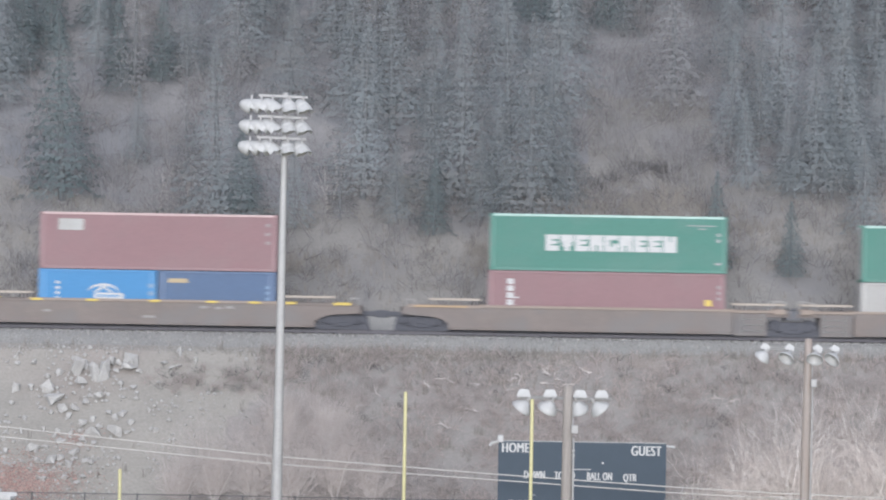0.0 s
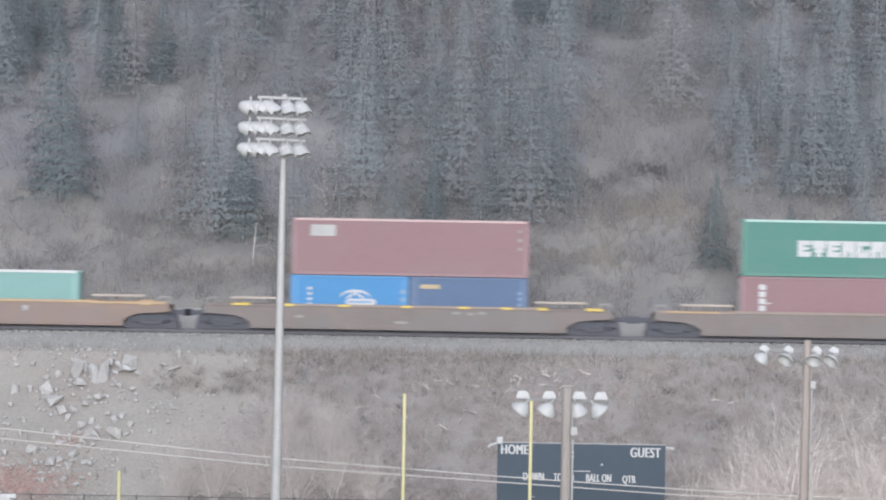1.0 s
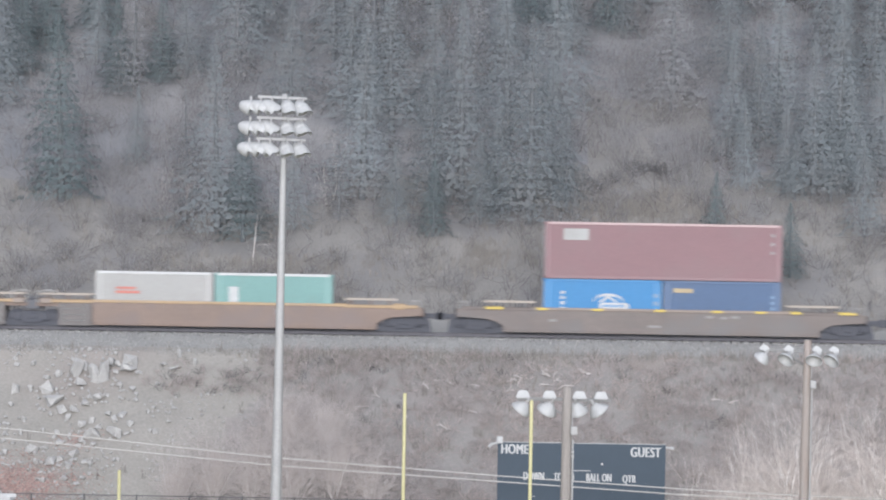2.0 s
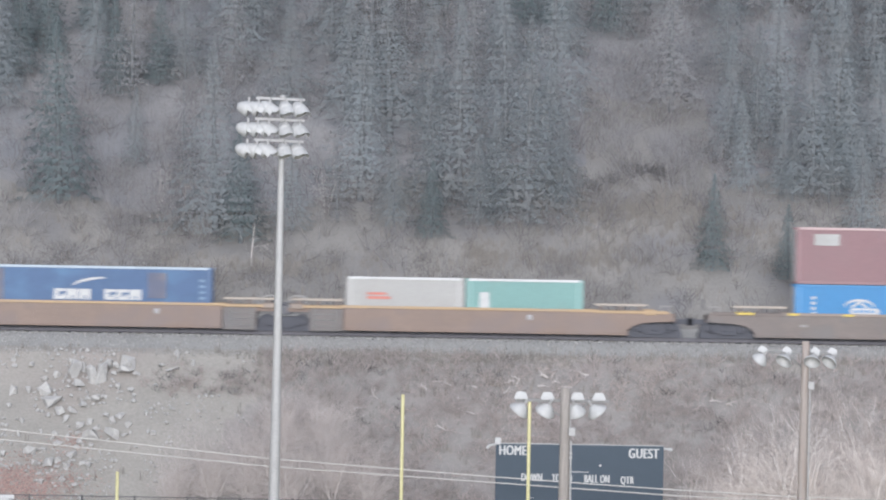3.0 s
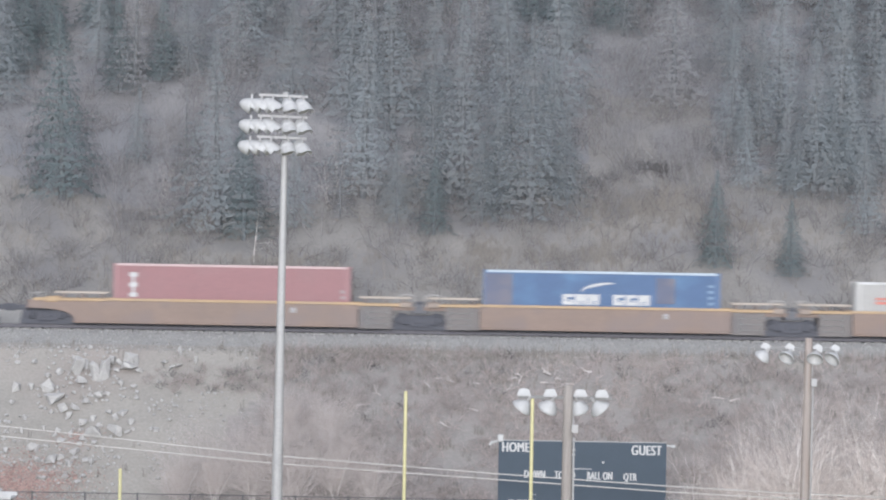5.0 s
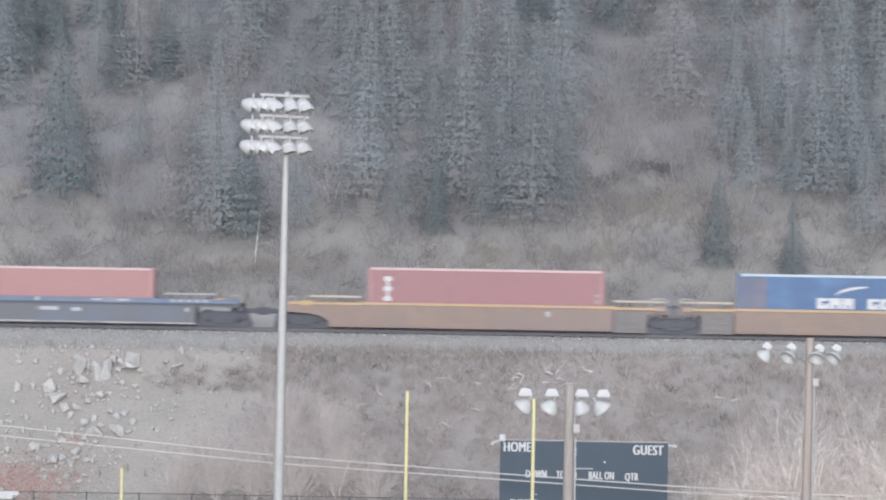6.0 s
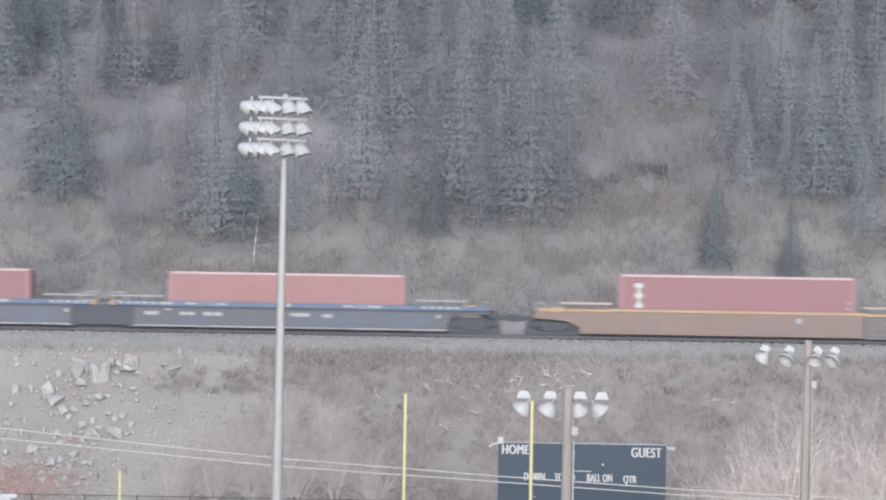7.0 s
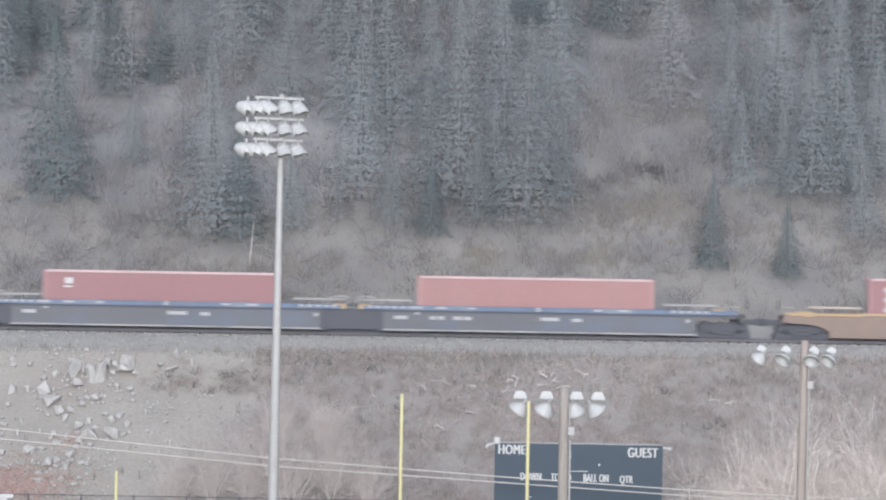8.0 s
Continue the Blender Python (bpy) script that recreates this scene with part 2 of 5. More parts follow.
# ---- ground ----
def hill_z(x, y):
    """Height of the ground: near bank, field, embankment, track bed, wooded hillside."""
    n1 = noise.noise((x * 0.07, y * 0.07, 3.1))
    n2 = noise.noise((x * 0.28, y * 0.28, 7.7))
    n3 = noise.noise((x * 1.1, y * 1.1, 1.3))
    if y < 6:
        return 14.35
    if y < 42:
        t = (y - 6) / 36
        return 14.35 + (1.2 - 14.35) * (t * t * (3 - 2 * t))
    if y < 239.5:
        return 1.2
    if y < 253.6:
        t = (y - 239.5) / 14.1
        return 1.2 + 9.5 * t + (0.35 * n1 + 0.22 * n2 + 0.09 * n3) * min(1, t * 4, (1 - t) * 5)
    if y < 257.6:
        t = (y - 253.6) / 4.0
        return 10.7 + 0.86 * min(1, t * 1.25)
    if y < 266.5:
        return 11.56 if y < 265.2 else 11.56 - 0.4 * (y - 265.2)
    t = y - 266.5
    rise = 11.03 + 0.60 * min(t, 330)
    return rise + (1.4 * n1 + 0.5 * n2 + 0.15 * n3) * min(1, t / 4)


def spaced(lo, hi, fine0, fine1, step, grow=1.35):
    vals = list(np.arange(fine0, fine1 + 1e-6, step))
    s, v = step, fine0
    while v > lo:
        s *= grow
        v -= s
        vals.insert(0, max(v, lo))
    s, v = step, fine1
    while v < hi:
        s *= grow
        v += s
        vals.append(min(v, hi))
    return vals


def make_ground():
    xs = spaced(-2500, 2500, -34, 34, 0.5)
    ys = sorted(set([-2500, -800, -250, -80, -30, 0, 5.9, 12, 18, 24, 30, 36, 42, 80, 140, 190, 220, 234] + list(np.arange(238, 310, 0.5)) + [253.6, 257.6, 266.5] + spaced(310, 4000, 310, 311, 1.0)))
    verts = [(x, y, hill_z(x, y)) for y in ys for x in xs]
    nx = len(xs)
    faces = [(j * nx + i, j * nx + i + 1, (j + 1) * nx + i + 1, (j + 1) * nx + i) for j in range(len(ys) - 1) for i in range(nx - 1)]
    me = mesh_from("ground", verts, faces, M_FIELD, smooth=True)
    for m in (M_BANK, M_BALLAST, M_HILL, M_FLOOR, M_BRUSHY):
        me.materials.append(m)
    idx = []
    for j in range(len(ys) - 1):
        y = (ys[j] + ys[j + 1]) / 2
        for i in range(nx - 1):
            x = (xs[i] + xs[i + 1]) / 2
            edge = 281.5 + 5 * noise.noise((x * 0.12, y * 0.12, 9.1)) + (8 if 8 < x < 15 else 0)   # ragged edge of the closed wood
            scrub = x > -10.2 + 2.2 * noise.noise((x * 0.3, y * 0.3, 4.4)) + 0.5 * (y - 248) and y < 253.4 + 0.8 * noise.noise((x * 0.4, 0, 2.2))
            idx.append(0 if y < 239 else 5 if scrub and y < 254.6 else 1 if y < 254.6 else 2 if y < 269.2 else 3 if y < edge else 4)
    me.polygons.foreach_set("material_index", idx)
    tagged(new("ground", me), "grey-brown soil embankment, turf field and littered hillside under brush", "ground", kind="structure")


make_ground()

# ---- track ----
RAIL = 11.80   # top of rail
TRACK_Y = 261.45


def make_track():
    track = empty("railway_track", pose(0, TRACK_Y, RAIL), "rusty steel rails on dark wooden ties in grey ballast", "railway track", kind="structure")
    prof = [(-0.07, -0.18), (0.07, -0.18), (0.07, -0.165), (0.012, -0.14), (0.012, -0.045), (0.036, -0.035), (0.036, -0.004), (0.03, 0),
            (-0.03, 0), (-0.036, -0.004), (-0.036, -0.035), (-0.012, -0.045), (-0.012, -0.14), (-0.07, -0.165)]
    for y in (-0.755, 0.755):
        bm = bmesh.new()
        a = [bm.verts.new((-160, y + p, z)) for p, z in prof]
        b = [bm.verts.new((160, y + p, z)) for p, z in prof]
        for i in range(len(prof)):
            k = (i + 1) % len(prof)
            bm.faces.new((a[i], a[k], b[k], b[i]))
        part("rail", bm, M_RUST, track)
    first = None
    for i in range(120):
        x = (i - 60) * 0.52
        m = pose(x + random.uniform(-.03, .03), random.uniform(-.04, .04), 0, 0, 0, random.uniform(-1, 1))
        if first is None:
            first = part("tie", boxes((-0.115, 0.115, -1.3, 1.3, -0.37, -0.19), bevel=0.012), M_TIE, track)
            first.matrix_basis = m
        else:
            shared("tie", first, track, m)


make_track()

# ---- train ----
SPEED = 13.0
MOVERS = []   # things that ride with the train: (object, x at the start, y, z)
WHEELS = []   # wheelsets: (object, local pose)


def rides(ob, x, y=TRACK_Y, z=RAIL):
    ob.matrix_basis = pose(x, y, z)
    MOVERS.append((ob, x, y, z))
    return ob


def truck_meshes():
    """Part meshes of a three-piece freight truck, built once."""
    d = {}
    bm = bmesh.new()
    prof = [(-1.22, 0.40), (-1.22, 0.58), (-0.98, 0.66), (-0.45, 0.70), (0.45, 0.70), (0.98, 0.66), (1.22, 0.58), (1.22, 0.40), (0.72, 0.46), (0.42, 0.20), (-0.42, 0.20), (-0.72, 0.46)]
    a = [bm.verts.new((x, -0.07, z)) for x, z in prof]
    b = [bm.verts.new((x, 0.07, z)) for x, z in prof]
    bm.faces.new(a)
    bm.faces.new(b[::-1])
    for i in range(len(prof)):
        k = (i + 1) % len(prof)
        bm.faces.new((a[k], a[i], b[i], b[k]))
    bmesh.ops.recalc_face_normals(bm, faces=bm.faces)
    d["side_frame"] = bm
    d["bolster"] = boxes((-0.22, 0.22, -1.1, 1.1, 0.38, 0.66), bevel=0.03)
    bm = bmesh.new()   # arched frame over the wheels
    arch = [(-1.42, 0.02), (-1.38, 0.30), (-1.2, 0.54), (-0.9, 0.70), (-0.5, 0.78), (0.5, 0.78), (0.9, 0.70), (1.2, 0.54), (1.38, 0.30), (1.42, 0.02)]
    a = [bm.verts.new((x, -0.9, z)) for x, z in arch]
    b = [bm.verts.new((x, 0.9, z)) for x, z in arch]
    bm.faces.new(a)
    bm.faces.new(b[::-1])
    for i in range(len(arch)):
        k = (i + 1) % len(arch)
        bm.faces.new((a[k], a[i], b[i], b[k]))
    bmesh.ops.recalc_face_normals(bm, faces=bm.faces)
    for q in (-0.72, 0.72):   # brake rigging hangers
        box(bm, q - 0.12, q + 0.12, -1.2, -1.08, 0.3, 0.72, 0.03)
    d["body_bolster"] = bm
    bm = bmesh.new()
    for x in (-0.2, 0, 0.2):
        for k in range(5):
            revolve(bm, [(0.05, 0.22 + k * 0.035), (0.085, 0.237 + k * 0.035), (0.05, 0.255 + k * 0.035)], 10, Matrix.Translation((x, 0, 0)))
    d["spring_nest"] = bm
    bm = bmesh.new()
    turn = Matrix.Rotation(radians(90), 4, "X")
    for y, s in ((-0.75, 1), (0.75, -1)):
        revolve(bm, [(0.09, 0.09 * s), (0.12, 0.07 * s), (0.30, 0.02 * s), (0.36, 0.05 * s), (0.42, 0.05 * s), (0.425, -0.05 * s), (0.46, -0.07 * s), (0.46, -0.09 * s), (0.34, -0.09 * s), (0.12, -0.09 * s)], 24,
                Matrix.Translation((0, y, 0)) @ turn)
    tube(bm, (0, -1.05, 0), (0, 1.05, 0), 0.09, seg=12)
    d["wheelset"] = bm
    return {k: part(k, v, M_TRUCK) for k, v in d.items()}


TRUCK = None


def add_truck(car, x, group=""):
    """A truck under a car: side frames, bolster, springs and two turning wheelsets."""
    global TRUCK
    base = TRUCK is None
    if base:
        TRUCK = truck_meshes()
        for o in TRUCK.values():
            scene.collection.objects.unlink(o)
    tr = new("truck", TRUCK["bolster"].data)
    tr.parent = car
    tr.matrix_basis = pose(x, 0, 0)
    tagged(tr, "black iron freight truck with two wheelsets")
    shared("body_bolster", TRUCK["body_bolster"], tr, pose(0, 0, 0))
    for y in (-1.0, 1.0):
        shared("side_frame", TRUCK["side_frame"], tr, pose(0, y, 0))
        shared("spring_nest", TRUCK["spring_nest"], tr, pose(0, y, 0))
    for k, dx in enumerate((-0.89, 0.89)):
        w = shared("wheelset", TRUCK["wheelset"], tr, pose(dx, 0, 0.42))
        WHEELS.append((w, dx, (x * 37 + k * 50) % 360))


HALF = 9.55
DROP = 0.13   # the upper works of the cars sit this much below the height of their parts' own drawing
UPPER = ("top_chord", "shadow_strip", "reflective_marker", "end_platform", "end_beam", "corner_block", "articulation_post", "bay_panel", "ladder", "end_sill")


def well_car(x, style, ends, label):
    """One unit of a container well car. ends: for the rear (-x) and front (+x) end 'c' coupler end or 'm' shared truck;
    style: body material, chord material, marker layout."""
    body, chord, marks = style
    car = rides(empty("well_car", pose(x, TRACK_Y, RAIL), label, "rail car", "well cars of the train"), x)
    slate = marks == "stencils"
    lo = -8.15 if ends[0] == "c" else (-7.95 if slate else -6.45)
    hi = 8.15 if ends[1] == "c" else (7.95 if slate else 6.45)
    for side in (-1, 1):
        bm = bmesh.new()
        y0, y1 = sorted((side * 1.43, side * 1.47))
        box(bm, lo, hi, y0, y1, 0.19, 1.40 - DROP)
        n = 12
        for i in range(n + 1):   # stiffening ribs of the side sheet
            xx = lo + 0.12 + (hi - lo - 0.24) * i / n
            ya, yb = sorted((side * 1.47, side * (1.485 if i % 6 else 1.495)))
            box(bm, xx - 0.04, xx + 0.04, ya, yb, 0.22, 1.38 - DROP)
        sheet = part("side_sheet", bm, body, car)
        # sloped ends of the side sheet beside the trucks
        for e, xe, s in ((ends[0], lo, -1), (ends[1], hi, 1)):
            if e != "c" or slate:
                continue
            bm = bmesh.new()
            pts = [(xe, 0.40), (xe + s * 0.3, 0.62), (xe + s * 0.8, 0.76), (xe + s * 1.4, 0.81), (xe + s * 2.1, 0.84), (xe + s * 2.35, 0.95), (xe + s * 2.35, 1.40 - DROP), (xe, 1.40 - DROP)]
            a = [bm.verts.new((px, y0, pz)) for px, pz in pts]
            b = [bm.verts.new((px, y1, pz)) for px, pz in pts]
            bm.faces.new(a)
            bm.faces.new(b[::-1])
            for i in range(len(pts)):
                k = (i + 1) % len(pts)
                bm.faces.new((a[k], a[i], b[i], b[k]))
            bmesh.ops.recalc_face_normals(bm, faces=bm.faces)
            part("end_sheet", bm, body, car)
        y0, y1 = sorted((side * 1.36, side * 1.52))
        part("top_chord", boxes((-6.6, 6.6, y0, y1, 1.30 if slate else 1.40, 1.56 if slate else 1.54), bevel=0.02), chord, car)
        y0, y1 = sorted((side * 1.40, side * 1.53))
        part("bottom_chord", boxes((lo, hi, y0, y1, 0.11, 0.21), bevel=0.015), M_EDGE if slate else body, car)
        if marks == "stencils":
            # dark strip in place of the shadow line below the chord
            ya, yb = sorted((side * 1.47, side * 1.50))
            part("shadow_strip", boxes((lo, hi, ya, yb, 1.20, 1.296)), M_TRUCK, car, "black strip painted as the shadow line under the chord")
        if marks == "dashes":
            first = None
            for mx in (-8.6, -6.15, -3.3, -0.1, 2.85, 5.05, 6.9, 9.55):
                wide = 0.45 if abs(mx) > 8 else 0.28
                if first is None or wide != 0.28:
                    o = part("reflective_marker", boxes((-wide, wide, -0.015, 0.015, -0.06, 0.06), bevel=0.008), M_MARK, car, "bright yellow marker")
                    o.matrix_basis = pose(mx, side * 1.54, 1.46)
                    if wide == 0.28:
                        first = o
                else:
                    shared("reflective_marker", first, car, pose(mx, side * 1.54, 1.46))
            for mx, wd, zz in ((-0.35, 0.7, 0.52), (2.5, 0.5, 1.05), (3.2, 0.35, 1.02), (3.8, 0.45, 1.06), (-5.6, 0.4, 0.75)):
                o = part("stencil", boxes((-wd / 2, wd / 2, -0.004, 0.004, -0.06, 0.06)), M_FAINT, car, "faded stencil")
                o.matrix_basis = pose(mx, side * 1.474, zz)
        elif marks == "stencils":
            for mx, wd, zz in ((-7.05, 0.7, 0.80), (-6.2, 0.24, 1.05), (0.55, 1.05, 0.83), (2.0, 0.5, 0.80), (7.7, 0.18, 0.86), *(((-5.2, 0.75, 0.80), (-3.9, 0.95, 0.80)) if ends[1] == "c" else ())):
                o = part("stencil", boxes((-wd / 2, wd / 2, -0.004, 0.004, -0.09, 0.09)), M_STENCIL, car, "worn white stencil")
                o.matrix_basis = pose(mx, side * 1.472, zz)
            for mx, wd, hz in ((-6.3, 0.7, 0.1), (-5.0, 0.55, 0.09), (-3.4, 0.4, 0.08), (0.0, 0.2, 0.2), (3.06, 0.5, 0.09), (4.4, 0.6, 0.1), *[(s * (6.95 + 0.42 * k), 0.24, 0.13) for s in (-1, 1) for k in range(5)]):
                o = part("stencil", boxes((-wd / 2, wd / 2, -0.004, 0.004, -hz / 2, hz / 2)), M_STENCIL, car, "worn white stencil")
                o.matrix_basis = pose(mx, side * 1.523, 1.45 - DROP)
        elif body is M_TAN:
            o = part("stencil", boxes((-0.13, 0.13, -0.004, 0.004, -0.13, 0.13)), M_STENCIL, car, "worn white stencil")
            o.matrix_basis = pose(3.1, side * 1.5, 0.95)
    # well floor
    part("well_floor", boxes((-6.45, 6.45, -1.42, 1.42, 0.22, 0.29), (-6.45, -6.2, -1.42, 1.42, 0.29, 1.2), (6.2, 6.45, -1.42, 1.42, 0.29, 1.2)), body, car)
    # beam added to darken the gap below the car, where shade lies
    part("underframe", boxes((-8.6, 8.6, -0.55, 0.55, 0.03, 0.22)), M_TRUCK, car, "black beam filling the shaded gap under the car")
    # end platforms, walkways, hand rails
    for e, s in ((ends[0], -1), (ends[1], 1)):
        reach = 10.6 if e == "c" else 9.35
        a, b = sorted((s * 6.45, s * reach))
        part("end_platform", boxes((a, b, -1.30, 1.30, 1.16, 1.36), bevel=0.02), body, car)
        a, b = sorted((s * (6.61 if slate else 6.45), s * (reach - 0.35)))
        for side in (-1, 1):
            y0, y1 = sorted((side * 1.34, side * (1.52 if slate else 1.50)))
            part("end_beam", boxes((a, b, y0, y1, 1.30 if slate else 1.36, 1.54 if slate else 1.50), bevel=0.02), chord if marks != "dashes" else body, car)
            part("walkway", boxes((min(s * 6.5, s * 9.15), max(s * 6.5, s * 9.15), side * 1.15 - 0.22, side * 1.15 + 0.22, 1.62, 1.71), bevel=0.008), M_EDGE if slate else M_STEP, car, "narrow steel walkway")
            br = part("walkway_bracket", boxes((-0.03, 0.03, -0.15, 0.15, 1.2, 1.64)), body, car)
            br.matrix_basis = pose(s * 6.8, side * 1.15, 0)
            for q in (7.8, 8.8):
                shared("walkway_bracket", br, car, pose(s * q, side * 1.15, 0))
            if e == "m":
                # recessed ladder bay and handle beside a shared truck
                bm = tubes(*[((s * 6.9, side * 1.42, z), (s * 8.0, side * 1.42, z), 0.02) for z in (0.45, 0.75, 1.05)],
                           ((s * 6.9, side * 1.42, 0.3), (s * 6.9, side * 1.42, 1.38), 0.025), ((s * 8.0, side * 1.42, 0.3), (s * 8.0, side * 1.42, 1.38), 0.025))
                if not slate:
                    part("ladder", bm, M_ARM, car)
                else:
                    bm.free()
                part("bay_panel", boxes((min(s * 6.5, s * 8.2), max(s * 6.5, s * 8.2), side * 1.37 - 0.02, side * 1.37 + 0.02, 0.2, 1.36)), M_TRUCK if slate else M_BAY, car)
                bm = tubes(((s * 8.3, side * 1.4, 1.3), (s * 8.5, side * 1.4, 1.78), 0.03), ((s * 8.5, side * 1.4, 1.78), (s * 8.95, side * 1.4, 1.84), 0.035), ((s * 8.95, side * 1.4, 1.84), (s * 9.3, side * 1.4, 1.76), 0.03), ((s * 9.3, side * 1.4, 1.76), (s * 9.35, side * 1.4, 1.22), 0.03))
                part("grab_iron", bm, M_GRATE, car)
                part("corner_block", boxes((min(s * 8.55, s * 9.2), max(s * 8.55, s * 9.2), side * 1.45 - 0.06, side * 1.45 + 0.06, 1.30, 1.58), bevel=0.03), M_CHORD_Y if marks != "plain" else M_CHORD_T, car, "faded yellow corner block")
            else:
                part("grab_iron", tubes(((s * 9.9, side * 1.4, 1.2), (s * 9.9, side * 1.4, 1.62), 0.02), ((s * 9.9, side * 1.4, 1.62), (s * 10.4, side * 1.4, 1.62), 0.02), ((s * 10.4, side * 1.4, 1.62), (s * 10.4, side * 1.4, 1.1), 0.02)), M_GRATE, car)
                part("side_step", boxes((min(s * 10.15, s * 10.55), max(s * 10.15, s * 10.55), side * 1.4 - 0.1, side * 1.4 + 0.1, 0.45, 0.49), (min(s * 10.17, s * 10.2), max(s * 10.17, s * 10.2), side * 1.4 - 0.02, side * 1.4 + 0.02, 0.49, 1.2), (min(s * 10.5, s * 10.53), max(s * 10.5, s * 10.53), side * 1.4 - 0.02, side * 1.4 + 0.02, 0.49, 1.2)), M_TRUCK, car)
                if body is not M_BROWN:
                    part("corner_block", boxes((min(s * 9.0, s * 9.6), max(s * 9.0, s * 9.6), side * 1.45 - 0.06, side * 1.45 + 0.06, 1.30, 1.58), bevel=0.03), M_CHORD_Y, car, "faded yellow corner block")
                if marks == "plain":
                    part("reflective_marker", boxes((min(s * 7.2, s * 9.9), max(s * 7.2, s * 9.9), side * 1.515 - 0.012, side * 1.515 + 0.012, 1.39, 1.48), bevel=0.006), M_CHORD_Y, car, "yellow edge strip")
        if e == "c":
            part("coupler", boxes((min(s * 9.9, s * 11.55), max(s * 9.9, s * 11.55), -0.14, 0.14, 0.72, 0.98), (min(s * 11.25, s * 11.62), max(s * 11.25, s * 11.62), -0.25, 0.2, 0.66, 1.04), bevel=0.03), M_TRUCK, car)
            part("end_sill", boxes((min(s * 10.35, s * 10.6), max(s * 10.35, s * 10.6), -1.3, 1.3, 0.95, 1.36), bevel=0.02), body, car)
            part("brake_wheel", revolve(bmesh.new(), [(0.27, -0.02), (0.3, 0), (0.27, 0.02), (0.24, 0), (0.27, -0.02)], 16, pose(s * 10.75, -0.7, 1.75, 0, 90, 0)), M_TRUCK, car)
    # trucks: a coupler end has its own, a shared one belongs to the unit behind it
    if ends[0] == "c":
        add_truck(car, -HALF)
    if ends[1] == "c":
        add_truck(car, HALF)
    if ends[0] == "m":
        add_truck(car, -HALF)
        part("articulation_post", boxes((-HALF - 0.42, -HALF + 0.42, -1.25, 1.25, 1.0, 1.5), (-HALF - 0.3, -HALF + 0.3, -1.1, 1.1, 1.5, 1.62), bevel=0.04), M_SLATE, car, "dull grey-blue post over the shared truck")
        if marks == "stencils":
            part("truck_cover", boxes((-HALF - 1.57, -HALF + 1.57, -1.36, -1.32, 0.16, 1.16)), M_TRUCK, car)
    for o in car.children:
        if o.name.split(".")[0] in UPPER:
            o.matrix_basis = pose(0, 0, -DROP) @ o.matrix_basis
    return car


# ---- containers ----
def corrugated(bm, length, height, y, z0, facing):
    """A wall of trapezoid corrugation along x, with real depth; its outer crests lie in the plane y."""
    pitch, deep = 0.278, 0.036
    n = int((length - 0.2) / pitch)
    x = -n * pitch / 2
    pts = [(-length / 2, 0)]
    for i in range(n):
        pts += [(x + 0.035, 0), (x + 0.105, 1), (x + 0.172, 1), (x + 0.243, 0)]
        x += pitch
    pts.append((length / 2, 0))
    lo = [bm.verts.new((px, y - facing * d * deep, z0)) for px, d in pts]
    hi = [bm.verts.new((px, y - facing * d * deep, z0 + height)) for px, d in pts]
    inner_lo = [bm.verts.new((px, y - facing * (0.05), z0)) for px in (-length / 2, length / 2)]
    inner_hi = [bm.verts.new((px, y - facing * (0.05), z0 + height)) for px in (-length / 2, length / 2)]
    for i in range(len(pts) - 1):
        q = (lo[i], lo[i + 1], hi[i + 1], hi[i])
        bm.faces.new(q if facing < 0 else q[::-1])
    q = (inner_lo[0], inner_hi[0], inner_hi[1], inner_lo[1])
    bm.faces.new(q if facing < 0 else q[::-1])
    return bm


